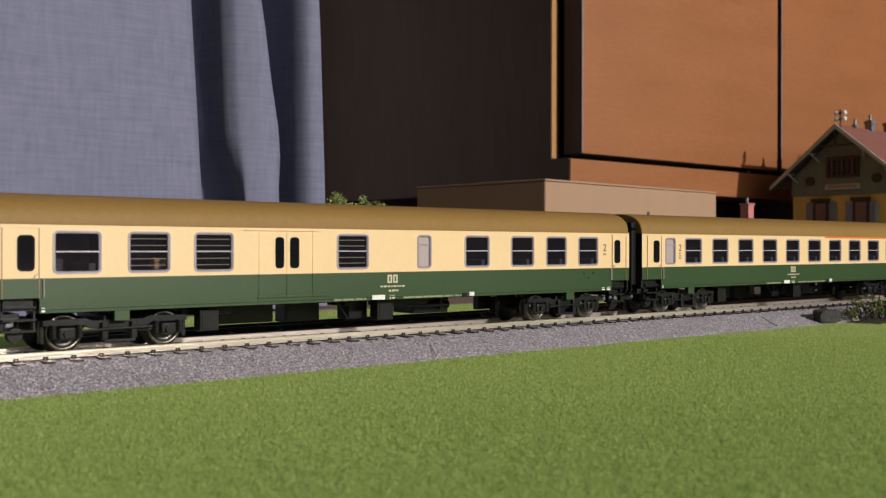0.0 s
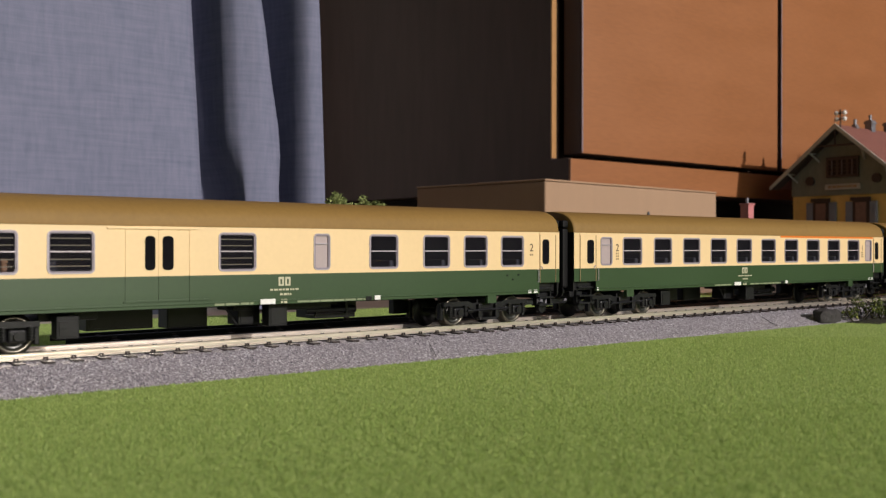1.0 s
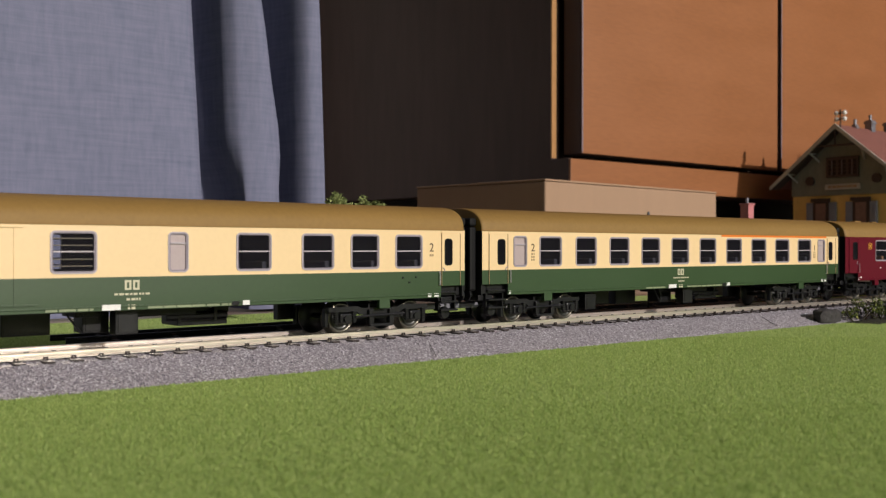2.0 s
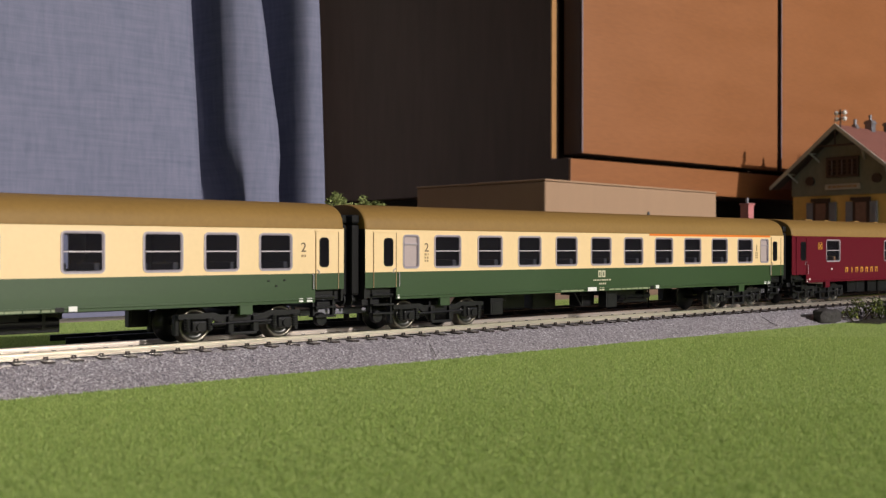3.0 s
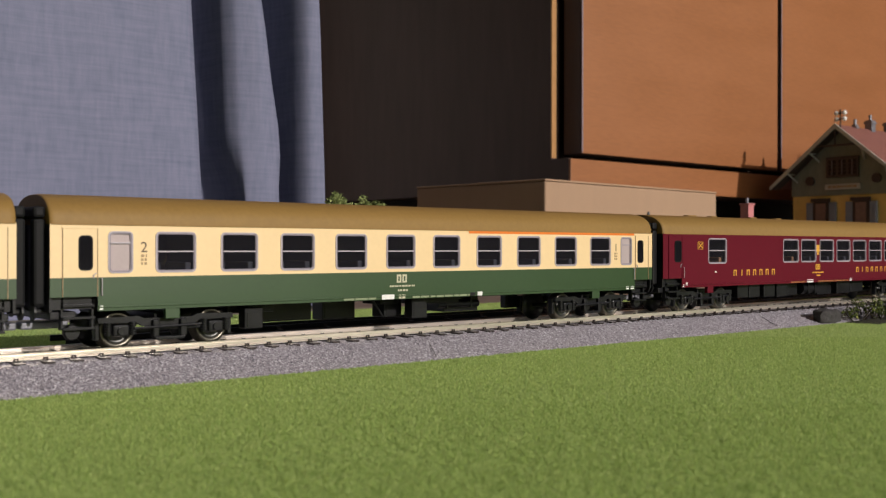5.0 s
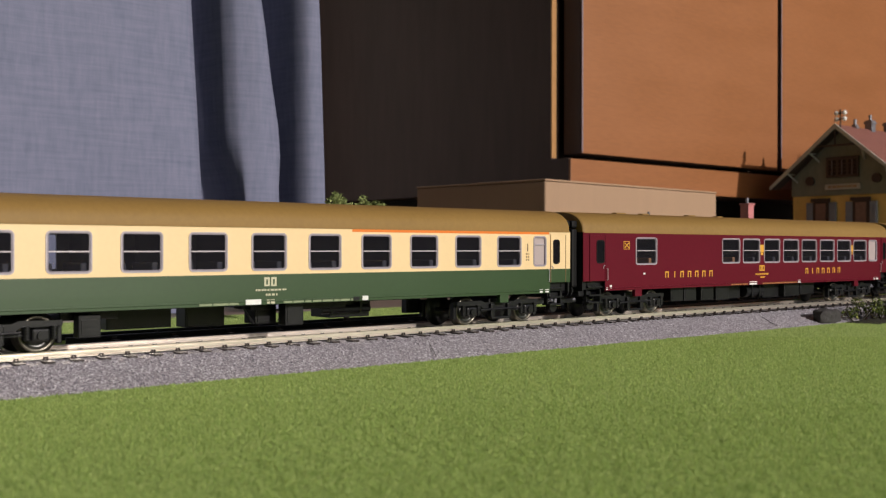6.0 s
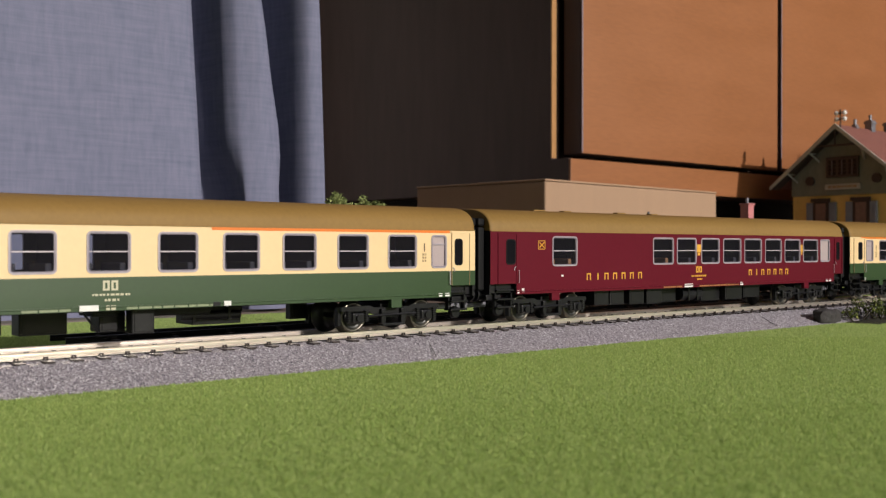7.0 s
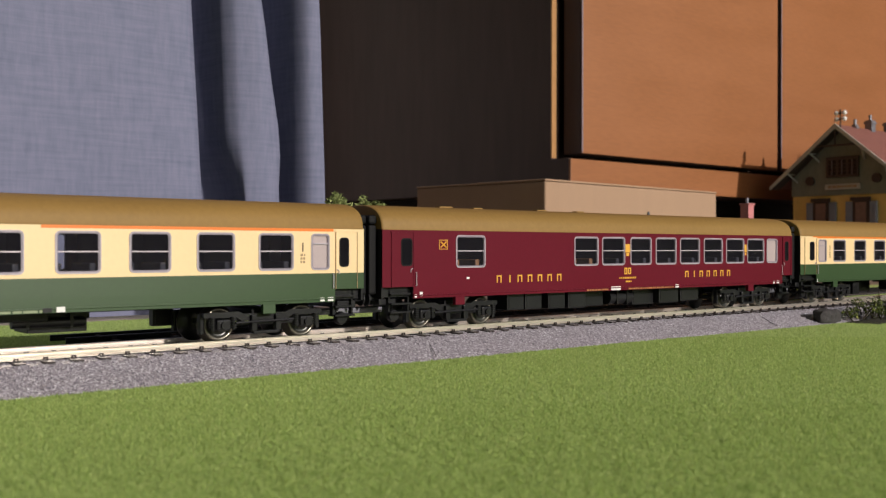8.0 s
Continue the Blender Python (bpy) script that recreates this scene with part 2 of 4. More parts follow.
def lathe(bm, profile, axis_y, n=28, cx=0.0, cz=0.0, close=False):
    """Turns (radius, y) pairs round an axis along y."""
    rings = []
    for r, y in profile:
        rings.append([bm.verts.new((cx + r * math.cos(2 * math.pi * i / n), axis_y + y, cz + r * math.sin(2 * math.pi * i / n))) for i in range(n)])
    for k in range(len(rings) - 1):
        for i in range(n):
            bm.faces.new((rings[k][i], rings[k][(i + 1) % n], rings[k + 1][(i + 1) % n], rings[k + 1][i]))


def rounded(x0, x1, z0, z1, r, n=4):
    pts = []
    for cx, cz, a0 in ((x1 - r, z1 - r, 0), (x0 + r, z1 - r, 90), (x0 + r, z0 + r, 180), (x1 - r, z0 + r, 270)):
        for i in range(n + 1):
            a = radians(a0 + 90 * i / n)
            pts.append((cx + r * math.cos(a), cz + r * math.sin(a)))
    return pts


def ring(bm, outer, inner, y0, y1):
    """A frame between two outlines of equal count in x and z, from y0 to y1."""
    n = len(outer)
    f = [[bm.verts.new((x, y, z)) for x, z in o] for o, y in ((outer, y1), (outer, y0), (inner, y0), (inner, y1))]
    for k in range(4):
        for i in range(n):
            bm.faces.new((f[k][i], f[k][(i + 1) % n], f[(k + 1) % 4][(i + 1) % n], f[(k + 1) % 4][i]))


def plate(bm, outline, y0, y1):
    n = len(outline)
    a = [bm.verts.new((x, y0, z)) for x, z in outline]
    b = [bm.verts.new((x, y1, z)) for x, z in outline]
    bm.faces.new(a)
    bm.faces.new(b[::-1])
    for i in range(n):
        bm.faces.new((a[i], a[(i + 1) % n], b[(i + 1) % n], b[i]))


def text_mesh(text, size):
    cu = bpy.data.curves.new("writing", "FONT")
    cu.body, cu.size, cu.extrude, cu.align_x = text, size, 0.00004, "CENTER"
    ob = new("writing", cu)
    me = bpy.data.meshes.new_from_object(ob.evaluated_get(bpy.context.evaluated_depsgraph_get()))
    bpy.data.objects.remove(ob)
    return me


def raw_mesh(name, verts, faces, material):
    me = bpy.data.meshes.new(name)
    me.vertices.add(len(verts))
    me.vertices.foreach_set("co", np.asarray(verts, dtype=np.float32).ravel())
    k = faces.shape[1]
    me.loops.add(faces.size)
    me.loops.foreach_set("vertex_index", faces.astype(np.int32).ravel())
    me.polygons.add(len(faces))
    me.polygons.foreach_set("loop_start", np.arange(0, faces.size, k, dtype=np.int32))
    me.update(calc_edges=True)
    me.materials.append(material)
    return me


# ---- the room ----
def room():
    bm = bmesh.new()
    box(bm, -3.2, 6.2, -2.7, 1.45, FLOOR_Z - 0.1, FLOOR_Z - 0.004)
    fl = tagged(finish("floor", bm, PARQUET), "pale pinkish wooden floor lit by low sun", "floor", kind="structure")
    rnd = random.Random(3)
    y, row = 0.02, 0
    while y < 1.3:
        x = -0.6 - rnd.random() * 0.5
        while x < 2.6:
            w = 0.5
            bm = bmesh.new()
            box(bm, x + 0.0006, x + w - 0.0006, y + 0.0006, y + 0.0694, FLOOR_Z - 0.004, FLOOR_Z, 0.0)
            part("plank", bm, PARQUET, fl)
            x += w
        y += 0.07
    bm = bmesh.new()
    box(bm, -3.2, 6.2, 1.3, 1.45, FLOOR_Z - 0.1, 2.5)
    tagged(finish("wall_north", bm, PLASTER), "plain white plaster wall behind the wardrobe", "wall", kind="structure")
    bm = bmesh.new()
    box(bm, -3.2, -3.05, -2.7, 1.3, FLOOR_Z - 0.1, 2.5)
    tagged(finish("wall_west", bm, PLASTER), "plain white plaster room wall", "wall", kind="structure")
    bm = bmesh.new()
    box(bm, 6.05, 6.2, -2.7, 1.3, FLOOR_Z - 0.1, 2.5)
    tagged(finish("wall_east", bm, PLASTER), "plain white plaster room wall", "wall", kind="structure")
    bm = bmesh.new()
    # last box: unseen parapet added to darken what the coach panes reflect
    for a in ((-3.05, -1.1, FLOOR_Z, 2.4), (4.2, 6.05, FLOOR_Z, 2.4), (-1.1, 4.2, 2.15, 2.4), (-1.1, 4.2, FLOOR_Z, 0.36)):
        box(bm, a[0], a[1], -2.7, -2.55, a[2], a[3])
    tagged(finish("wall_south", bm, PLASTER), "unseen plaster wall with a wide window opening over an added parapet", "wall", kind="structure")
    bm = bmesh.new()
    box(bm, -3.2, 6.2, -2.7, 1.45, 2.4, 2.5)
    tagged(finish("ceiling", bm, PLASTER), "plain white ceiling", "ceiling", kind="structure")


def wardrobe():
    w = empty("wardrobe", (0.96, 0.6, 0.108))
    tagged(w, "large wardrobe with orange beech doors and dark sides", "wardrobe")
    X0, Y0, Z0 = 0.96, 0.6, 0.108

    def b(name, x0, x1, y0, y1, z0, z1, mt, bev=0.0008, label="", par=None):
        return boxed(name, x0 - X0, x1 - X0, y0 - Y0, y1 - Y0, z0 - Z0, z1 - Z0, mt, par or w, bev, label)
    b("side_panel", 0.9552, 0.970, 0.626, 1.20, 0.147, 2.1, DARKWOOD, 0, "dark brown side panel")
    b("edging", 0.9547, 0.9632, 0.6235, 0.6260, 0.149, 2.1, EDGEWOOD, 0, "yellow beech edge strip")
    b("carcass", 0.970, 2.38, 0.640, 1.20, 0.149, 2.1, DARKWOOD)
    b("plinth", 0.9552, 2.38, 0.5945, 1.20, 0.108, 0.147, DARKWOOD, 0)
    b("plinth_front", 0.9556, 2.38, 0.5905, 0.5945, 0.1085, 0.1465, DOORWOOD, 0.0005, "orange beech plinth front")
    for x0 in (0.973, 1.4435, 1.914):
        d = b("door", x0, x0 + 0.4605, 0.5895, 0.6195, 0.1535, 2.09, DARKWOOD, 0.0008, "dark-edged door")
        b("door_front", x0 + 0.0005, x0 + 0.4600, 0.5872, 0.5893, 0.154, 2.0895, DOORWOOD, 0.0005, "orange beech door front", d)
        # thin pale strip paints the highlight along the door's left edge
        b("edge_highlight", x0 - 0.0003, x0 + 0.0016, 0.5866, 0.5871, 0.155, 2.088, SEAL, 0.0, "pale grey strip for the highlight on the door edge", d)
    # near-black block standing in for the shade beneath the plinth
    b("shade_block", 1.0, 2.33, 0.67, 1.18, FLOOR_Z + 0.0005, 0.1079, UNDERSHADE, label="near-black block for the shade under the wardrobe")


def cardboard_box():
    c = empty("cardboard_box", (0.662, 0.35, FLOOR_Z))
    tagged(c, "closed plain brown cardboard box standing on the floor", "box")
    bm = bmesh.new()
    box(bm, 0, 0.305, 0, 0.172, 0, 0.105, 0.0015)
    bmesh.ops.rotate(bm, verts=bm.verts, cent=(0, 0, 0), matrix=Matrix.Rotation(radians(5), 3, "Z"))
    part("carton", bm, CARD, c)
    bm = bmesh.new()
    box(bm, -0.0006, 0.3056, -0.0006, 0.0855, 0.1052, 0.1072, 0.0008)
    bmesh.ops.rotate(bm, verts=bm.verts, cent=(0, 0, 0), matrix=Matrix.Rotation(radians(5), 3, "Z"))
    part("flap", bm, CARD, c)
    bm = bmesh.new()
    box(bm, -0.0006, 0.3056, 0.0865, 0.1725, 0.1052, 0.1068, 0.0008)
    bmesh.ops.rotate(bm, verts=bm.verts, cent=(0, 0, 0), matrix=Matrix.Rotation(radians(5), 3, "Z"))
    part("flap", bm, CARD, c)


def curtain():
    """A hanging cloth whose folds follow a plan line; the folds drift a little with the height."""
    plan = [(-0.35, 0.30), (-0.1, 0.298), (0.1, 0.300), (0.2, 0.298), (0.275, 0.297), (0.2925, 0.302), (0.2945, 0.316), (0.291, 0.336), (0.296, 0.352), (0.303, 0.354),
            (0.3095, 0.348), (0.3137, 0.335), (0.3172, 0.322), (0.3207, 0.311), (0.327, 0.3035), (0.342, 0.300), (0.356, 0.307), (0.3590, 0.326), (0.355, 0.352), (0.360, 0.366), (0.3665, 0.363), (0.3695, 0.350), (0.3720, 0.335),
            (0.3745, 0.318), (0.3790, 0.3085), (0.3860, 0.3065), (0.3910, 0.310), (0.3945, 0.330), (0.395, 0.350)]
    plan = [(x + 0.0058 if x > 0.29 else x + 0.003 if x > 0.25 else x, y) for x, y in plan]
    pts = []
    for i in range(len(plan) - 1):
        p0, p1, p2, p3 = (Vector(plan[min(max(j, 0), len(plan) - 1)]) for j in (i - 1, i, i + 1, i + 2))
        for k in range(8):
            t = k / 8
            pts.append(0.5 * (2 * p1 + (p2 - p0) * t + (2 * p0 - 5 * p1 + 4 * p2 - p3) * t * t + (3 * p1 - 3 * p2 + p3 - p0) * t ** 3))
    pts.append(Vector(plan[-1]))
    nz = 90
    bm = bmesh.new()
    grid = []
    for j in range(nz + 1):
        z = FLOOR_Z + 0.002 + (2.3 - FLOOR_Z) * (j / nz) ** 2.2
        row = []
        for i, p in enumerate(pts):
            lean = min(z, 0.6) * float(np.interp(p.x, (0.2, 0.296, 0.319, 0.344, 0.365, 0.375, 0.401), (-0.01, -0.058, -0.038, -0.06, -0.105, -0.038, -0.036)))
            lean += float(np.interp(z, (0.055, 0.10), (0.013, 0.0))) * max(0.0, 1 - abs(p.x - 0.320) / 0.011)
            lean += float(np.interp(z, (0.069, 0.091, 0.112, 0.146, 0.18, 0.217), (0.0015, 0.0048, 0.0052, 0.001, -0.0007, -0.0039))) * max(0.0, 1 - abs(p.x - 0.363) / 0.012)
            lean += float(np.interp(z, (0.075, 0.11, 0.15, 0.217), (0.0025, 0.002, 0.0006, -0.0015))) * max(0.0, 1 - abs(p.x - 0.4) / 0.010)
            lean -= float(np.interp(z, (0.085, 0.11), (0.0, 0.0018))) * max(0.0, 1 - abs(p.x - 0.325) / 0.010)
            wob = 0.0025 * noise.noise(Vector((p.x * 30, z * 9, 0)))
            row.append(bm.verts.new((p.x + lean, p.y + wob + 0.004 * noise.noise(Vector((p.x * 9, z * 4, 3))), z)))
        grid.append(row)
    for j in range(nz):
        for i in range(len(pts) - 1):
            bm.faces.new((grid[j][i], grid[j][i + 1], grid[j + 1][i + 1], grid[j + 1][i]))
    ob = finish("curtain", bm, LINEN, smooth=True)
    so = ob.modifiers.new("cloth", "SOLIDIFY")
    so.thickness = 0.0009
    tagged(ob, "slate-blue linen curtain hanging in deep folds to the floor", "curtain")


# ---- the ground ----
def grass_mat():
    bm = bmesh.new()
    box(bm, -0.9, 1.75, -0.75, 0.243, FLOOR_Z + 0.0002, GRASS_Z, 0.0004)
    g = tagged(finish("ground", bm, SOIL), "bright green model grass mat on the floor", "grass mat", kind="structure")
    rng = np.random.default_rng(7)
    fx, fy = math.sin(radians(YAW)), math.cos(radians(YAW))
    spots = []
    for d0, d1, n in ((0.13, 0.26, 330000), (0.26, 0.45, 480000), (0.45, 0.75, 400000), (0.75, 1.25, 140000)):
        f = np.sqrt(rng.uniform(d0 ** 2, d1 ** 2, n))
        r = rng.uniform(-0.5, 0.5, n) * f
        x, y = EYE[0] + f * fx + r * fy, EYE[1] + f * fy - r * fx
        ok = (y < 0.241) & ((y < TRACK_Y - 0.0357) | (y > TRACK_Y + 0.0357))
        spots.append(np.stack([x[ok], y[ok]], 1))
    s = np.concatenate(spots)
    n = len(s)
    ang, bend, tall, wide = rng.uniform(0, 2 * np.pi, n), rng.uniform(0.0, 0.0009, n), rng.uniform(0.0002, 0.0008, n), rng.uniform(0.00007, 0.00016, n)
    clump = np.zeros(n)
    for _ in range(14):
        a_, k_ = rng.uniform(0, 2 * np.pi), 2 * np.pi / rng.uniform(0.0022, 0.0065)
        clump += np.cos((s[:, 0] * np.cos(a_) + s[:, 1] * np.sin(a_)) * k_ + rng.uniform(0, 6.28))
    tall *= np.clip(1 + 0.06 * clump, 0.6, 1.5)
    v = np.zeros((n, 3, 3))
    ca, sa = np.cos(ang), np.sin(ang)
    lean = rng.uniform(0, 2 * np.pi, n)
    v[:, 0] = np.stack([s[:, 0] - ca * wide, s[:, 1] - sa * wide, np.full(n, GRASS_Z - 0.0002)], 1)
    v[:, 1] = np.stack([s[:, 0] + ca * wide, s[:, 1] + sa * wide, np.full(n, GRASS_Z - 0.0002)], 1)
    v[:, 2] = np.stack([s[:, 0] + np.cos(lean) * bend, s[:, 1] + np.sin(lean) * bend, GRASS_Z + tall], 1)
    ob = new("grass", raw_mesh("grass", v.reshape(-1, 3), np.arange(3 * n).reshape(-1, 3), BLADES))
    tagged(ob, "short bright green static grass fibres on the mat", "grass", kind="stuff")


def rail_mesh(x0, x1):
    prof = [(-0.0011, -0.0021), (0.0011, -0.0021), (0.0011, -0.0018), (0.0003, -0.0014), (0.0003, -0.0007), (0.00055, -0.0005), (0.00055, -0.00008), (0.0004, 0.0),
            (-0.0004, 0.0), (-0.00055, -0.00008), (-0.00055, -0.0005), (-0.0003, -0.0007), (-0.0003, -0.0014), (-0.0011, -0.0018)]
    bm = bmesh.new()
    a = [bm.verts.new((x0, y, z)) for y, z in prof]
    b = [bm.verts.new((x1, y, z)) for y, z in prof]
    for i in range(len(prof)):
        bm.faces.new((a[i], a[(i + 1) % len(prof)], b[(i + 1) % len(prof)], b[i]))
    bm.faces.new(a)
    bm.faces.new(b[::-1])
    return bm


def track(name, x0, x1, yc, label):
    t = empty(name, (x0, yc, 0))
    tagged(t, label, "model track")
    L = x1 - x0
    for y in (-0.00885, 0.00885):
        part("rail", rail_mesh(0, L), RAIL, t).location.y = y
    bm = bmesh.new()
    box(bm, -0.0015, 0.0015, -0.0150, 0.0150, -0.0040, -0.0024, 0.0002)
    for sy in (-1, 1):
        for o in (-1, 1):
            yy = sy * 0.00885 + o * 0.00165
            box(bm, -0.0008, 0.0008, yy - 0.00042, yy + 0.00042, -0.0025, -0.00205)
            for xx in (-0.00050, 0.00050):
                box(bm, xx - 0.00019, xx + 0.00019, yy - 0.00022, yy + 0.00022, -0.00205, -0.00135)
            box(bm, -0.00050, 0.00050, yy - o * 0.00010 - 0.00012, yy - o * 0.00010 + 0.00012, -0.00175, -0.00140)
    first = None
    k = 0
    pitch = 0.0083
    while k * pitch < L:
        if first is None:
            first = part("sleeper", bm, SLEEPER, t)
            first.location.x = 0.001
        else:
            o = new("sleeper", first.data)
            o.parent = t
            o.location.x = 0.001 + k * pitch
        k += 1
    rng = np.random.default_rng(5)
    xs = np.arange(0, L, 0.00085)
    prof = [(-0.0362, -0.0098), (-0.0360, -0.0095)] + [(-0.0352 + 0.0191 * i / 18, -0.0092 + 0.0061 * i / 18) for i in range(19)]
    prof += [(-0.0150 + 0.0300 * i / 24, -0.0030 if abs(-0.0150 + 0.0300 * i / 24) > 0.0102 else -0.0027) for i in range(25)]
    prof += [(0.0161 + 0.0191 * i / 10, -0.0036 - 0.0046 * i / 10) for i in range(11)] + [(0.0360, -0.0096)]
    P = np.array(prof)
    nx, npf = len(xs), len(P)
    V = np.zeros((nx, npf, 3))
    V[:, :, 0] = xs[:, None]
    V[:, :, 1], V[:, :, 2] = P[None, :, 0], P[None, :, 1]
    V[:, 3:-1, :] += rng.normal(0, 0.00015, (nx, npf - 4, 3))
    idx = np.arange(nx * npf).reshape(nx, npf)
    F = np.stack([idx[:-1, :-1], idx[1:, :-1], idx[1:, 1:], idx[:-1, 1:]], -1).reshape(-1, 4)
    b = new("roadbed", raw_mesh("roadbed", V.reshape(-1, 3), F, BALLAST))
    b.parent = t
    b["label"] = "grey moulded ballast roadbed"
    for x in (0.018, 0.239, 0.460, 0.681):
        bm = bmesh.new()
        tube(bm, (x - x0 - 0.011, -0.0350, -0.0081), (x - x0, -0.0161, -0.0036), 0.00012, 6)
        part("section_joint", bm, SLEEPER, t)
    return t


def siding_track():
    """Black rails on spaced chairs over a dark foam bed, drifting slowly away from the main track. Their darkness
    includes the train's shade.
    """
    t = empty("siding_track", (0.142, 0.1115, 0))
    t.rotation_euler.z = radians(2.6)
    tagged(t, "second model track on a foam bed, darkened for the train's shade", "model track")
    L = 1.05
    bm = bmesh.new()
    box(bm, 0.012, L, -0.012, 0.029, GRASS_Z - 0.0002, -0.0081, 0.0006)
    part("roadbed", bm, SIDEBED, t, "foam roadbed darkened for the train's shade")
    for y in (0.0, 0.0165):
        bm = bmesh.new()
        box(bm, 0, L, y - 0.0005, y + 0.0005, -0.0067, -0.0056, 0.0002)
        box(bm, 0, L, y - 0.0002, y + 0.0002, -0.0082, -0.0067)
        part("rail", bm, BLACK, t, "rail blackened for the train's shade")
    first = None
    for k in range(38):
        if first is None:
            bm = bmesh.new()
            box(bm, -0.0014, 0.0014, -0.0045, 0.0210, -0.0082, -0.0074, 0.0002)
            for y in (0.0, 0.0165):
                box(bm, -0.0012, 0.0012, y - 0.0013, y + 0.0013, -0.0074, -0.0064, 0.0001)
            o = first = part("sleeper", bm, SLEEPER, t)
        else:
            o = new("sleeper", first.data)
            o.parent = t
        o.location.x = 0.020 + k * 0.0268


# ---- coaches ----
HALF = 0.0162
EAVE, STRIPE, SKIRT = 37.7, 21.9, 11.8
WIN_LO, WIN_HI = 23.3, 35.5


def coach_side(parent, length, holes, upper, lower, door_cuts, sy):
    """One side sheet with real window openings; sy -1 is the near side."""
    xs = sorted({0.0, length, *[v for h in holes for v in h[:2]], *[v for c in door_cuts for v in c]})
    zs = sorted({SKIRT, 13.4, 16.2, STRIPE, EAVE, *[v for h in holes for v in h[2:4]]})
    bm = bmesh.new()
    vert = {}

    def vv(x, z, deep):
        key = (x, z, deep)
        if key not in vert:
            tuck = 0.5 * max(0, (17 - z) / 5) ** 2 * 0.12
            out = HALF * 1000 - tuck - (0.8 if deep else 0)
            vert[key] = bm.verts.new((x * MM, sy * out * MM, z * MM))
        return vert[key]
    for i in range(len(xs) - 1):
        for j in range(len(zs) - 1):
            cx, cz = (xs[i] + xs[i + 1]) / 2, (zs[j] + zs[j + 1]) / 2
            if any(h[0] < cx < h[1] and h[2] < cz < h[3] for h in holes):
                continue
            if cz < 16.2 and any(c[0] < cx < c[1] for c in door_cuts):
                continue
            for deep in (0, 1):
                f = bm.faces.new([vv(xs[i], zs[j], deep), vv(xs[i + 1], zs[j], deep), vv(xs[i + 1], zs[j + 1], deep), vv(xs[i], zs[j + 1], deep)])
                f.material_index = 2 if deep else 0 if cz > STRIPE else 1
                if sy > 0:
                    f.normal_flip()
    name = "side_wall"
    me = bpy.data.meshes.new(name)
    bm.to_mesh(me)
    bm.free()
    me.materials.append(upper)
    me.materials.append(lower)
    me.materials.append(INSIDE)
    ob = new(name, me)
    ob.parent = parent
    return ob


def coach_roof(parent, length, mat, label):
    bm = bmesh.new()
    n = 22
    prof = []
    for i in range(n + 1):
        a = math.pi * i / n
        c, s_ = math.cos(a), math.sin(a)
        prof.append((-HALF * 1000 * math.copysign(abs(c) ** 0.80, c), EAVE - 0.1 + 9.35 * abs(s_) ** 0.80))
    st = [(0.0, 0.965), (0.5, 0.99), (1.6, 1.0), (length - 1.6, 1.0), (length - 0.5, 0.99), (length, 0.965)]
    rows = []
    for x, k in st:
        rows.append([bm.verts.new((x * MM, y * k * MM, (EAVE - 0.1 + (z - EAVE + 0.1) * k) * MM)) for y, z in prof])
    for a, b in zip(rows[:-1], rows[1:]):
        for i in range(n):
            bm.faces.new((a[i], a[i + 1], b[i + 1], b[i]))
    for r in (rows[0], rows[-1]):
        bm.faces.new(r)
    ob = part("roof", bm, mat, parent, label, smooth=False)
    for p in ob.data.polygons:
        p.use_smooth = len(p.vertices) == 4
    # gutter line along the eaves
    bm = bmesh.new()
    for sy in (-1, 1):
        box(bm, 0.3 * MM, (length - 0.3) * MM, sy * HALF - 0.00018, sy * HALF + 0.00018, (EAVE - 0.25) * MM, (EAVE + 0.1) * MM)
    part("rain_gutter", bm, mat, parent)
    return ob


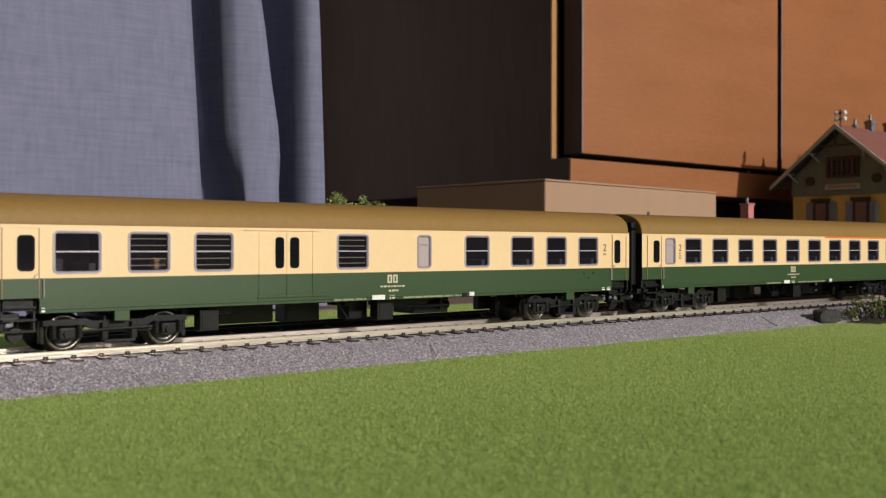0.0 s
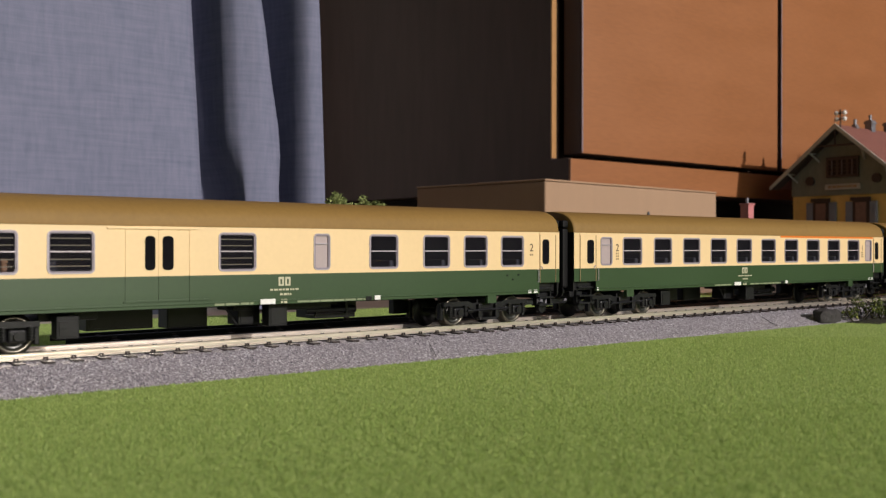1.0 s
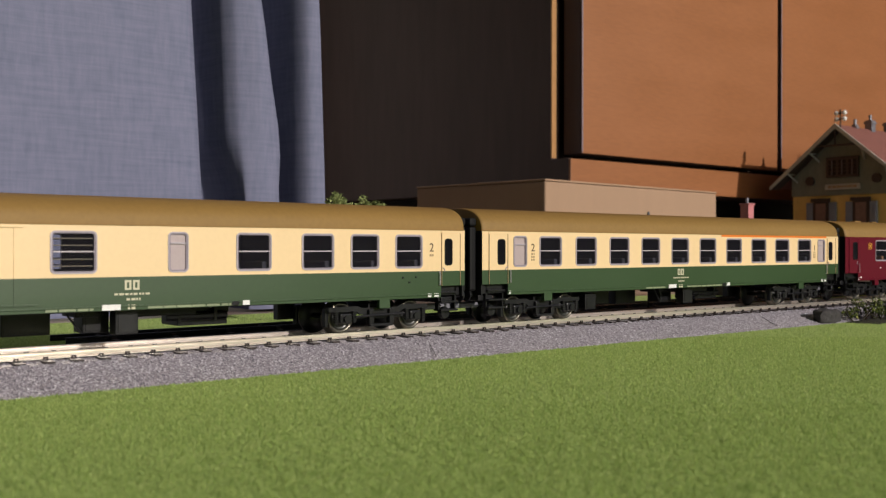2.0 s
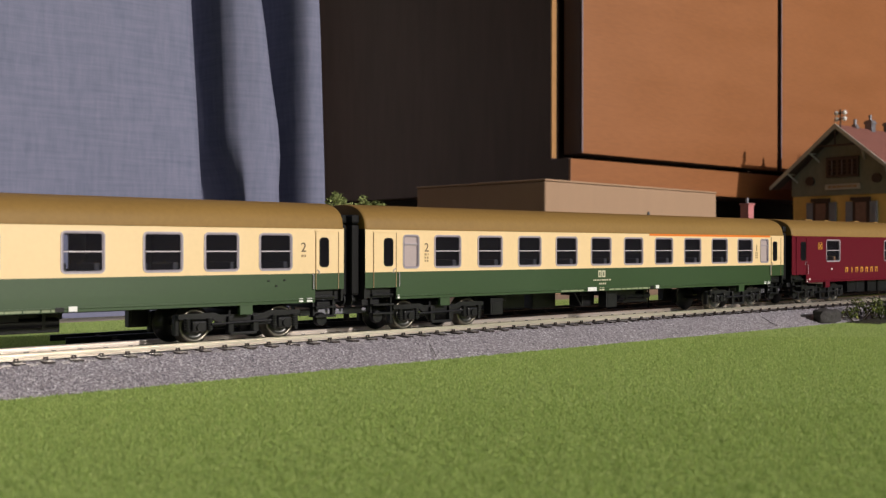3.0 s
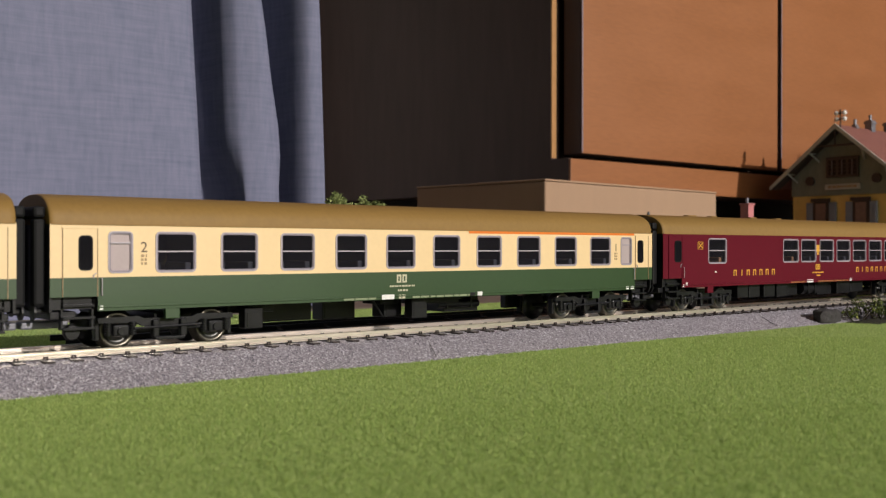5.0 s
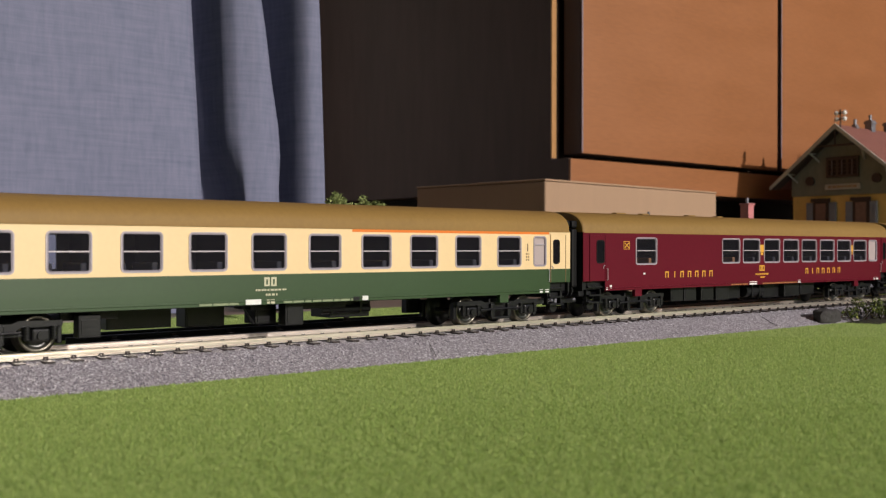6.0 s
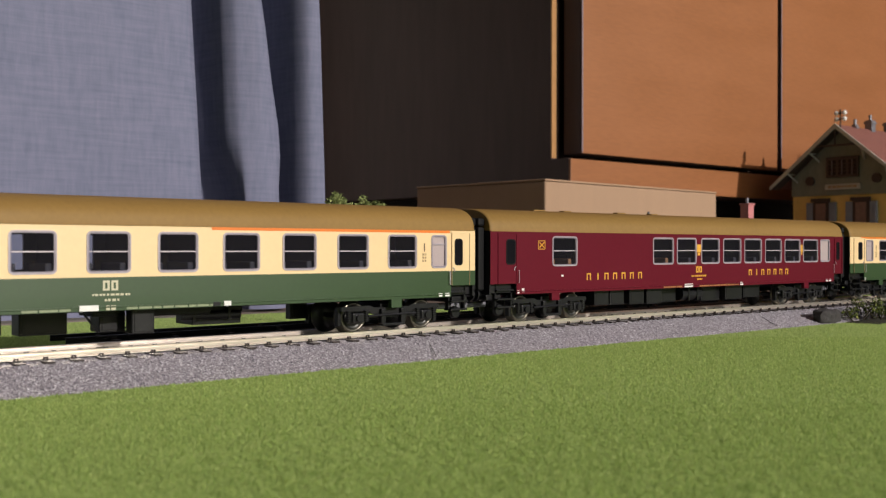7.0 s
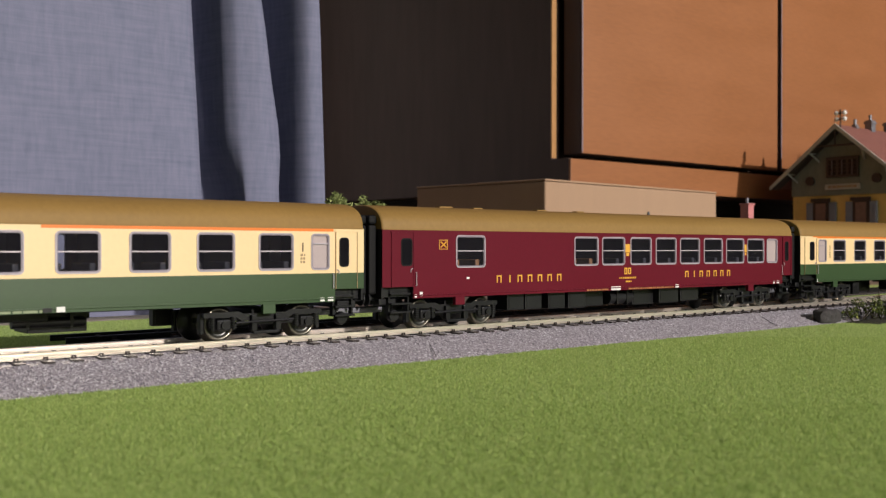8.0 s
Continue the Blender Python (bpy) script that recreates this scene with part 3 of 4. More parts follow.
def window_unit(parent, x0, x1, sy, z0=WIN_LO, z1=WIN_HI, frost=False, bars=False, split=True):
    """Aluminium frame with its own pane; opening sash bar at mid height."""
    y_out, y_in = sy * (HALF + 0.00028), sy * (HALF - 0.0006)
    bm = bmesh.new()
    o = [(x * MM, z * MM) for x, z in rounded(x0 - 0.30, x1 + 0.30, z0 - 0.27, z1 + 0.27, 1.55)]
    m_ = [(x * MM, z * MM) for x, z in rounded(x0 + 0.08, x1 - 0.08, z0 + 0.10, z1 - 0.10, 1.2)]
    i_ = [(x * MM, z * MM) for x, z in rounded(x0 + 0.55, x1 - 0.55, z0 + 0.55, z1 - 0.55, 0.7)]
    ring(bm, o, m_, y_in, y_out)
    w = part("window", bm, SILVER, parent)
    bm = bmesh.new()
    ring(bm, m_, i_, y_in, sy * (HALF + 0.00006))
    part("window_seal", bm, SEAL, w, "grey recessed window seal")
    bm = bmesh.new()
    zmid = (z1 * 0.73 + z0 * 0.27) if frost else (z0 + z1) / 2 + 0.2
    if split:
        box(bm, (x0 + 0.6) * MM, (x1 - 0.6) * MM, min(sy * (HALF - 0.0004), sy * (HALF + 0.0002)), max(sy * (HALF - 0.0004), sy * (HALF + 0.0002)),
            (zmid - 0.22) * MM, (zmid + 0.22) * MM)
        part("sash_bar", bm, SILVER, w)
        bm = bmesh.new()
    y = sy * (HALF - 0.00045)
    vs = [bm.verts.new((x * MM, y, z * MM)) for x, z in ((x0 + 0.5, z0 + 0.5), (x1 - 0.5, z0 + 0.5), (x1 - 0.5, z1 - 0.5), (x0 + 0.5, z1 - 0.5))]
    bm.faces.new(vs if sy < 0 else vs[::-1])
    part("pane", bm, FROST if frost else GLASS, w)
    if bars:
        for k in range(5):
            z = z0 + 2.0 + k * (z1 - z0 - 4.0) / 4
            if abs(z - zmid) > 0.5:
                bm = bmesh.new()
                tube(bm, ((x0 + 0.6) * MM, sy * (HALF - 0.0011), z * MM), ((x1 - 0.6) * MM, sy * (HALF - 0.0011), z * MM), 0.00016, 6)
                part("guard_bar", bm, GUARD, w)
    return w


def door_unit(parent, x0, x1, sy, paints, wx0, wx1, side):
    """A leaf with a raised edge, a narrow black window, handle and grab rail."""
    up, low = paints
    seal = FAINT if up is CREAM else up
    bm = bmesh.new()
    ya, yb = sorted((sy * (HALF - 0.0005), sy * (HALF + 0.00012)))
    box(bm, x0 * MM, x1 * MM, ya, yb, 16.3 * MM, STRIPE * MM, mat=1)
    box(bm, x0 * MM, x1 * MM, ya, yb, STRIPE * MM, 36.4 * MM, mat=0)
    d = part("door", bm, [up, low], parent)
    ya, yb = sorted((sy * (HALF + 0.00012), sy * (HALF + 0.00034)))
    for a in ((x0 - 0.1, x0 + 0.1, 16.3, 36.4), (x1 - 0.1, x1 + 0.1, 16.3, 36.4), (x0 - 0.4, x1 + 0.4, 36.4, 36.9)):
        bm = bmesh.new()
        box(bm, a[0] * MM, a[1] * MM, ya, yb, a[2] * MM, max(a[3] * MM, a[2] * MM))
        part("door_seal", bm, up if a[2] > 30 else seal, d)
    bm = bmesh.new()
    o = [(x * MM, z * MM) for x, z in rounded(wx0, wx1, 24.0, 34.4, 1.3)]
    i_ = [(x * MM, z * MM) for x, z in rounded(wx0 + 0.4, wx1 - 0.4, 24.4, 34.0, 1.0)]
    ring(bm, o, i_, sy * (HALF - 0.0003), sy * (HALF + 0.0003))
    wf = part("door_window", bm, RUBBER, d)
    bm = bmesh.new()
    plate(bm, [(x * MM, z * MM) for x, z in rounded(wx0 + 0.3, wx1 - 0.3, 24.3, 34.1, 1.0)], sy * (HALF + 0.00013), sy * (HALF + 0.00018))
    part("pane", bm, DARKPANE, wf, "black glazed pane")
    bm = bmesh.new()
    hx = x1 - 1.3 if side < 0 else x0 + 1.3
    tube(bm, ((hx - 0.9 * side) * MM, sy * (HALF + 0.0004), 23.2 * MM), (hx * MM, sy * (HALF + 0.0004), 22.6 * MM), 0.00018, 6)
    tube(bm, (hx * MM, sy * (HALF + 0.0004), 22.6 * MM), (hx * MM, sy * (HALF + 0.0004), 21.6 * MM), 0.00018, 6)
    part("handle", bm, SILVER, d)
    bm = bmesh.new()
    gx = x1 + 1.2 if side < 0 else x0 - 1.2
    tube(bm, (gx * MM, sy * (HALF + 0.0007), 16.6 * MM), (gx * MM, sy * (HALF + 0.0007), 21.6 * MM), 0.00016, 6)
    for z in (16.6, 21.6):
        tube(bm, (gx * MM, sy * HALF, z * MM), (gx * MM, sy * (HALF + 0.0007), z * MM), 0.00016, 6)
    part("grab_rail", bm, SILVER, parent)
    # hanging steps under the door
    st = empty_part("step_unit", parent)
    for z, dy in ((13.2, 0.9), (9.6, 0.0), (6.4, 0.4)):
        bm = bmesh.new()
        ya, yb = sorted((sy * (HALF - 0.0052), sy * (HALF - 0.0004 - dy * 0.0006)))
        box(bm, (x0 + 0.4) * MM, (x1 - 0.4) * MM, ya, yb, z * MM, (z + 0.7) * MM, 0.0001)
        part("step", bm, BLACK, st)
    for x in (x0 + 0.3, x1 - 0.9):
        bm = bmesh.new()
        ya, yb = sorted((sy * (HALF - 0.0042), sy * (HALF - 0.0022)))
        box(bm, x * MM, (x + 0.6) * MM, ya, yb, 6.4 * MM, 16.0 * MM)
        part("step_hanger", bm, BLACK, st)


def empty_part(name, parent):
    bm = bmesh.new()
    # a carrier plate hidden under the frame
    box(bm, -0.0001, 0.0001, -0.0001, 0.0001, 0.0138, 0.0140)
    return part(name, bm, BLACK, parent)


def bogie(parent, cx, paint):
    """Two wheelsets in a pressed frame with axle boxes, springs and a brake hanger."""
    bm = bmesh.new()
    box(bm, -0.0040, 0.0040, -0.0110, 0.0110, 0.0070, 0.0105, 0.0004)
    bo = part("bogie", bm, BLACK, parent, "black bogie")
    bo.location = (cx * MM, 0, 0)
    for sy in (-1, 1):
        yo = sy * 0.0128
        ya, yb = sorted((yo, yo - sy * 0.0016))
        bm = bmesh.new()
        prof = [(-0.0225, 0.0078), (-0.0225, 0.0094), (-0.0100, 0.0096), (-0.0080, 0.0088), (0.0080, 0.0088), (0.0100, 0.0096), (0.0225, 0.0094),
                (0.0225, 0.0078), (0.0105, 0.0076), (0.0085, 0.0064), (-0.0085, 0.0064), (-0.0105, 0.0076)]
        plate(bm, prof, ya, yb)
        part("side_frame", bm, BLACK, bo)
        bm = bmesh.new()
        box(bm, -0.0130, 0.0130, ya - 0.0001, yb + 0.0001, 0.0050, 0.0058, 0.0002)
        part("tie_bar", bm, BLACK, bo)
    for sy in (-1, 1):
        ya, yb = sorted((sy * 0.0142, sy * 0.0118))
        for ax in (-15.85, 15.85):
            bm = bmesh.new()
            box(bm, (ax - 2.6) * MM, (ax + 2.6) * MM, ya, yb, 0.0036, 0.0072, 0.0006)
            tube(bm, (ax * MM, sy * 0.0138, 0.0053), (ax * MM, sy * 0.0150, 0.0053), 0.0013, 14)
            part("axle_box", bm, BLACK, bo)
            for dx in (-3.9, 3.9):
                bm = bmesh.new()
                x = (ax + dx) * MM
                for k in range(5):
                    z = 0.0042 + k * 0.0008
                    tube(bm, (x, sy * 0.0132, z), (x, sy * 0.0132, z + 0.0005), 0.00115, 12)
                tube(bm, (x, sy * 0.0132, 0.0038), (x, sy * 0.0132, 0.0080), 0.0007, 8)
                part("spring", bm, BLACK, bo)
        for dx in (-4.6, 4.6):
            bm = bmesh.new()
            box(bm, (dx - 1.1) * MM, (dx + 1.1) * MM, ya, yb, 0.0028, 0.0084, 0.0004)
            part("spring_hanger", bm, BLACK, bo)
        bm = bmesh.new()
        tube(bm, (-0.0120, sy * 0.0146, 0.0060), (0.0100, sy * 0.0146, 0.0064), 0.0004, 8)
        part("damper_rod", bm, BLACK, bo)
        bm = bmesh.new()
        box(bm, -0.0050, 0.0050, ya, yb, 0.0020, 0.0030, 0.0003)
        part("bolster_plank", bm, BLACK, bo)
        bm = bmesh.new()
        ya, yb = sorted((sy * (HALF - 0.0003), sy * (HALF - 0.0022)))
        box(bm, -0.0024, 0.0024, ya, yb, 0.0086, 0.01195, 0.0002)
        part("bracket", bm, paint, bo, "body-coloured bolster bracket")
        for ax in (-22.2, 22.2):
            bm = bmesh.new()
            box(bm, (ax - 0.7) * MM, (ax + 0.7) * MM, sy * 0.0098 - 0.0012, sy * 0.0098 + 0.0012, 0.0024, 0.0092, 0.0003)
            part("brake_shoe", bm, BLACK, bo)
    wheels = []
    for ax in (-15.85, 15.85):
        bm = bmesh.new()
        for sy in (-1, 1):
            pr = [(0.0008, sy * 0.0108), (0.0022, sy * 0.0106), (0.0024, sy * 0.0100), (0.0043, sy * 0.0098), (0.0045, sy * 0.0105), (0.00535, sy * 0.0106), (0.0055, sy * 0.0100),
                  (0.0056, sy * 0.0082), (0.0067, sy * 0.0078), (0.0066, sy * 0.0073), (0.0010, sy * 0.0073)]
            lathe(bm, pr, 0.0, 32)
        tube(bm, (0, -0.0122, 0), (0, 0.0122, 0), 0.0010, 12)
        for f in bm.faces:
            m = f.calc_center_median()
            f.material_index = int(math.hypot(m.x, m.z) < 0.0043)
        w = part("wheelset", bm, [WHEEL, DISC], bo, "burnished steel wheelset with dark discs")
        w.data.shade_smooth()
        w.location = (ax * MM, 0, 0.0055)
        wheels.append((w, ax * MM))
    return wheels


def underfloor(parent, items):
    """Equipment under the floor: x from and to, bottom, top, then y from and to, all in mm."""
    for kind, x0, x1, z0, z1, y0, y1 in items:
        bm = bmesh.new()
        if kind == "tank":
            r, yc, zc = (z1 - z0) / 2 * MM, (y0 + y1) / 2 * MM, (z0 + z1) / 2 * MM
            tube(bm, (x0 * MM, yc, zc), (x1 * MM, yc, zc), r, 18)
            for x in (x0 + 4, x1 - 5):
                box(bm, x * MM, (x + 1) * MM, yc - r * 1.05, yc + r * 1.05, z0 * MM, 12.6 * MM)
            part("air_tank", bm, BLACK, parent)
        elif kind == "strut":
            tube(bm, (x0 * MM, y0 * MM, z1 * MM), (x1 * MM, y1 * MM, z0 * MM), 0.00035, 6)
            part("brake_strut", bm, BLACK, parent)
        else:
            box(bm, x0 * MM, x1 * MM, y0 * MM, y1 * MM, z0 * MM, z1 * MM, 0.0003)
            unit = part("equipment_box", bm, BLACK, parent)
            bm = bmesh.new()
            box(bm, (x0 + 0.8) * MM, (x1 - 0.8) * MM, (y0 - 0.2) * MM, (y0 + 0.1) * MM, (z0 + 0.7) * MM, (z1 - 1.6) * MM, 0.0001)
            part("cover", bm, BLACK, unit)


def coach_end(parent, x, out, paint):
    bm = bmesh.new()
    xa, xb = sorted((x * MM, (x + out * -0.8) * MM))
    box(bm, xa, xb, -HALF + 0.0006, HALF - 0.0006, 0.0120, EAVE * MM)
    part("end_wall", bm, paint, parent)
    # rubber gangway tubes
    for (y0, y1, z0, z1) in ((-0.0130, -0.0092, 0.0135, 0.0392), (0.0092, 0.0130, 0.0135, 0.0392), (-0.0130, 0.0130, 0.0394, 0.0428)):
        bm = bmesh.new()
        xa, xb = sorted(((x + out * 0.02) * MM, (x + out * 3.6) * MM))
        box(bm, xa, xb, y0, y1, z0, z1, 0.0009)
        part("gangway_tube", bm, RUBBER, parent, "black rubber gangway tube")
    for sy in (-1, 1):
        bm = bmesh.new()
        tube(bm, ((x - out * 0.5) * MM, sy * 0.0100, 0.0121), ((x + out * 2.6) * MM, sy * 0.0100, 0.0121), 0.0010, 12)
        tube(bm, ((x + out * 2.6) * MM, sy * 0.0100, 0.0121), ((x + out * 3.2) * MM, sy * 0.0100, 0.0121), 0.0026, 18)
        part("buffer", bm, BLACK, parent)
    bm = bmesh.new()
    xa, xb = sorted(((x - out * 10) * MM, (x + out * 4.1) * MM))
    box(bm, xa, xb, -0.0028, 0.0028, 0.0062, 0.0084, 0.0005)
    part("coupler", bm, GREYPIPE, parent, "grey metal coupler")
    bm = bmesh.new()
    xa, xb = sorted(((x - out * 9) * MM, (x - out * 1) * MM))
    box(bm, xa, xb, -HALF + 0.0035, HALF - 0.0035, 0.0094, 0.0118, 0.0004)
    part("headstock", bm, BLACK, parent)
    bm = bmesh.new()
    lathe(bm, [(0.0002, -0.0013), (0.0021, -0.0013), (0.0024, -0.0006), (0.0024, 0.0008), (0.0019, 0.0013), (0.0002, 0.0013)], -0.0122, 20, (x - out * 7.5) * MM, 0.0056)
    tube(bm, ((x - out * 7.5) * MM, -0.0118, 0.0056), ((x - out * 9.0) * MM, -0.0100, 0.0110), 0.0005, 6)
    part("dynamo", bm, BLACK, parent)


def mark(parent, name, x0, x1, z0, z1, mat, sy=-1, lift=0.00012):
    bm = bmesh.new()
    ya, yb = sorted((sy * (HALF + lift), sy * (HALF - 0.0001)))
    box(bm, x0 * MM, x1 * MM, ya, yb, z0 * MM, z1 * MM)
    return part(name, bm, mat, parent)


def bars(parent, x0, x1, z0, z1, mat, seed, name="lettering_bar", widths=(0.5, 1.6)):
    """Small print that cannot be read: a row of short bars."""
    r = random.Random(seed)
    x = x0
    while x < x1:
        w = min(r.uniform(*widths), x1 - x)
        if w > 0.25:
            mark(parent, name, x, x + w, z0, z1, mat)
        x += w + r.uniform(0.25, 0.6)


def class_number(parent, text, x, tall=True):
    o = new("class_number", text_mesh(text, 0.0046))
    o.data.materials.append(INK)
    o.parent = parent
    o.matrix_basis = pose(x * MM, -HALF - 0.0001, 0.0294, 90, 0, 0)
    for z in (27.9, 26.7, 25.5) if tall else (27.6,):
        bars(parent, x - 0.9, x + 0.9, z, z + 0.8, FAINT, int(z * 10))
    return o


def emblem(parent, x, mat, z=17.9, h=3.0):
    """The railway's mark as two plain framed shapes."""
    for k in (0, 1):
        a = x - 2.4 + k * 2.6
        mark(parent, "emblem_shape", a, a + 0.65, z, z + h, mat)
        mark(parent, "emblem_shape", a + 1.4, a + 2.05, z, z + h, mat)
        mark(parent, "emblem_shape", a + 0.65, a + 1.4, z + h - 0.65, z + h, mat)
        mark(parent, "emblem_shape", a + 0.65, a + 1.4, z, z + 0.55, mat)


COACHES = []


def coach(name, label, x_left, length, paints, windows, doors, frosts, boxes, roof_label, bar_windows=(), lit_seats=()):
    up, low = paints
    c = empty(name, (x_left * MM, TRACK_Y, 0))
    tagged(c, label, "railway coach", group="coaches of the train")
    holes = [(a + 0.5, b - 0.5, WIN_LO + 0.5, WIN_HI - 0.5) for a, b in list(windows) + list(frosts)]
    cuts = [(0.0, doors[0][1] + 0.2), (doors[1][0] - 0.2, length)]
    for sy in (-1, 1):
        dx = 1.2 if sy > 0 else 0.0
        coach_side(c, length, [(h[0] + dx, h[1] + dx, h[2], h[3]) for h in holes], up, low, cuts, sy)
        for i, (a, b) in enumerate(windows):
            window_unit(c, a + dx, b + dx, sy, bars=i in bar_windows)
        for a, b in frosts:
            window_unit(c, a + dx, b + dx, sy, frost=True, split=up is CREAM)
        for k, (a, b, wa, wb) in enumerate(doors):
            door_unit(c, a, b, sy, paints, wa, wb, -1 if k == 0 else 1)
        # lip along the lower edge
        bm = bmesh.new()
        ya, yb = sorted((sy * (HALF - 0.0004), sy * (HALF + 0.00038)))
        box(bm, (doors[0][1] + 0.4) * MM, (doors[1][0] - 0.4) * MM, ya, yb, 12.75 * MM, 13.2 * MM, 0.0001)
        part("lower_rib", bm, low, c)
    for x0, x1 in ((length - 18.6, length - 16.9), (length - 15.4, length - 13.2), (doors[0][1] + 0.7, doors[0][1] + 1.7)):
        mark(c, "data_panel", x0, x1, 12.1, 13.4, WHITE, lift=0.0002)
    coach_roof(c, length, ROOF, roof_label)
    boxed("floor_pan", 0.6 * MM, (length - 0.6) * MM, -0.0140, 0.0140, 0.0125, 0.0165, BLACK, c)
    boxed("frame_beam", 16 * MM, (length - 16) * MM, -0.0045, 0.0045, 0.0108, 0.0124, BLACK, c)
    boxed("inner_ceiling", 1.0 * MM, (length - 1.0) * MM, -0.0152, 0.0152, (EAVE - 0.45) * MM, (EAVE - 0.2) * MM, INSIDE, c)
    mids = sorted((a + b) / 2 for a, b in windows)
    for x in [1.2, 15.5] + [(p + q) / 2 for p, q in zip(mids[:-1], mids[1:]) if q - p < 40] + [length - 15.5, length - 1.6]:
        boxed("partition", x * MM, (x + 0.6) * MM, -0.0153, 0.0153, 0.0166, EAVE * MM - 0.0006, INSIDE, c, label="inner partition in the dark shade colour")
    for i, (a, b) in enumerate(windows):
        if i in bar_windows:
            continue
        m = (a + b) / 2
        # lit seats are painted tan, the others keep the interior's shade colour
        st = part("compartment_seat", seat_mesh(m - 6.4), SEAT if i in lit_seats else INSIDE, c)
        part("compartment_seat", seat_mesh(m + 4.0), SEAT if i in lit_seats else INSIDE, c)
    for x, o in ((0, -1), (length, 1)):
        coach_end(c, x, o, BLACK)
    wheels = []
    for cx in (38.0, length - 38.5):
        wheels += bogie(c, cx, low)
    underfloor(c, boxes)
    COACHES.append((c, x_left * MM, wheels))
    return c


def seat_mesh(x):
    bm = bmesh.new()
    box(bm, x * MM, (x + 2.2) * MM, -0.0145, 0.0010, 0.0166, 0.0262, 0.0005)
    return bm


BOXES_A = [("box", 65.4, 72.3, 3.6, 10.6, -12.0, -7.5), ("box", 62.0, 80.0, 8.6, 12.4, -6.0, 6.0), ("box", 81.5, 103.9, 3.9, 12.4, 7.5, 14.0), ("box", 109.0, 123.8, 3.4, 12.4, 7.6, 15.0),
           ("box", 127.5, 136.0, 9.2, 12.4, -4.0, 8.0), ("box", 130.0, 138.4, 4.2, 11.5, -3.0, 5.0), ("strut", 123.5, 129.5, 4.4, 12.4, -3.0, -3.0), ("strut", 140.0, 136.8, 5.4, 11.0, -7.0, -7.0),
           ("box", 137.0, 144.4, 3.9, 12.4, -11.4, -6.5), ("box", 163.0, 181.2, 4.7, 10.6, 0.6, 13.5), ("box", 165.0, 182.4, 8.6, 12.4, 1.6, 13.0), ("tank", 158.0, 180.0, 6.4, 9.4, -2.0, 1.0), ("box", 145.0, 168.0, 8.6, 12.4, -3.0, 6.0),
           ("box", 207.6, 215.0, 4.1, 12.4, 11.4, 14.9)]
BOXES_M = [("box", 66.6, 76.2, 5.1, 12.2, -12.4, 0), ("box", 77.0, 86.8, 5.0, 12.2, -12.4, 0), ("box", 90.8, 101.2, 4.8, 12.2, -12.4, 0), ("box", 103.2, 114.5, 4.5, 12.2, -12.4, 0),
           ("box", 114.8, 131.0, 4.6, 12.0, -8.0, 6), ("tank", 133.0, 149.0, 5.0, 11.4, -11.0, -4.6), ("box", 150.5, 166.0, 4.2, 12.0, -9.0, 4), ("box", 166.4, 181.2, 4.6, 12.2, -12.2, 0),
           ("box", 184.3, 199.0, 5.0, 12.2, -11.0, 0), ("box", 80.0, 200.0, 6.0, 12.2, 1.0, 10.0)]


def data_lines(c, x, mat, seed):
    """Rows of small print under the emblem and along the lower edge."""
    bars(c, x - 5.6, x + 6.0, 16.35, 16.95, mat, seed)
    bars(c, x - 1.8, x + 2.6, 14.7, 15.4, mat, seed + 1)
    bars(c, x - 26, x - 12, 12.0, 13.2, DIMPRINT, seed + 2, widths=(2.5, 6.0))
    mark(c, "data_panel", x - 9.5, x - 3.8, 11.9, 13.6, WHITE, lift=0.0004)
    bars(c, x - 1.4, x + 1.6, 12.0, 13.4, mat, seed + 3)
    bars(c, x + 5, x + 36, 12.0, 12.9, DIMPRINT, seed + 4, widths=(1.5, 5.0))
    mark(c, "data_panel", x + 33.6, x + 36.2, 12.0, 13.3, BLACK, lift=0.0004)
    mark(c, "data_panel", x + 37.5, x + 40, 11.95, 13.5, WHITE, lift=0.0004)


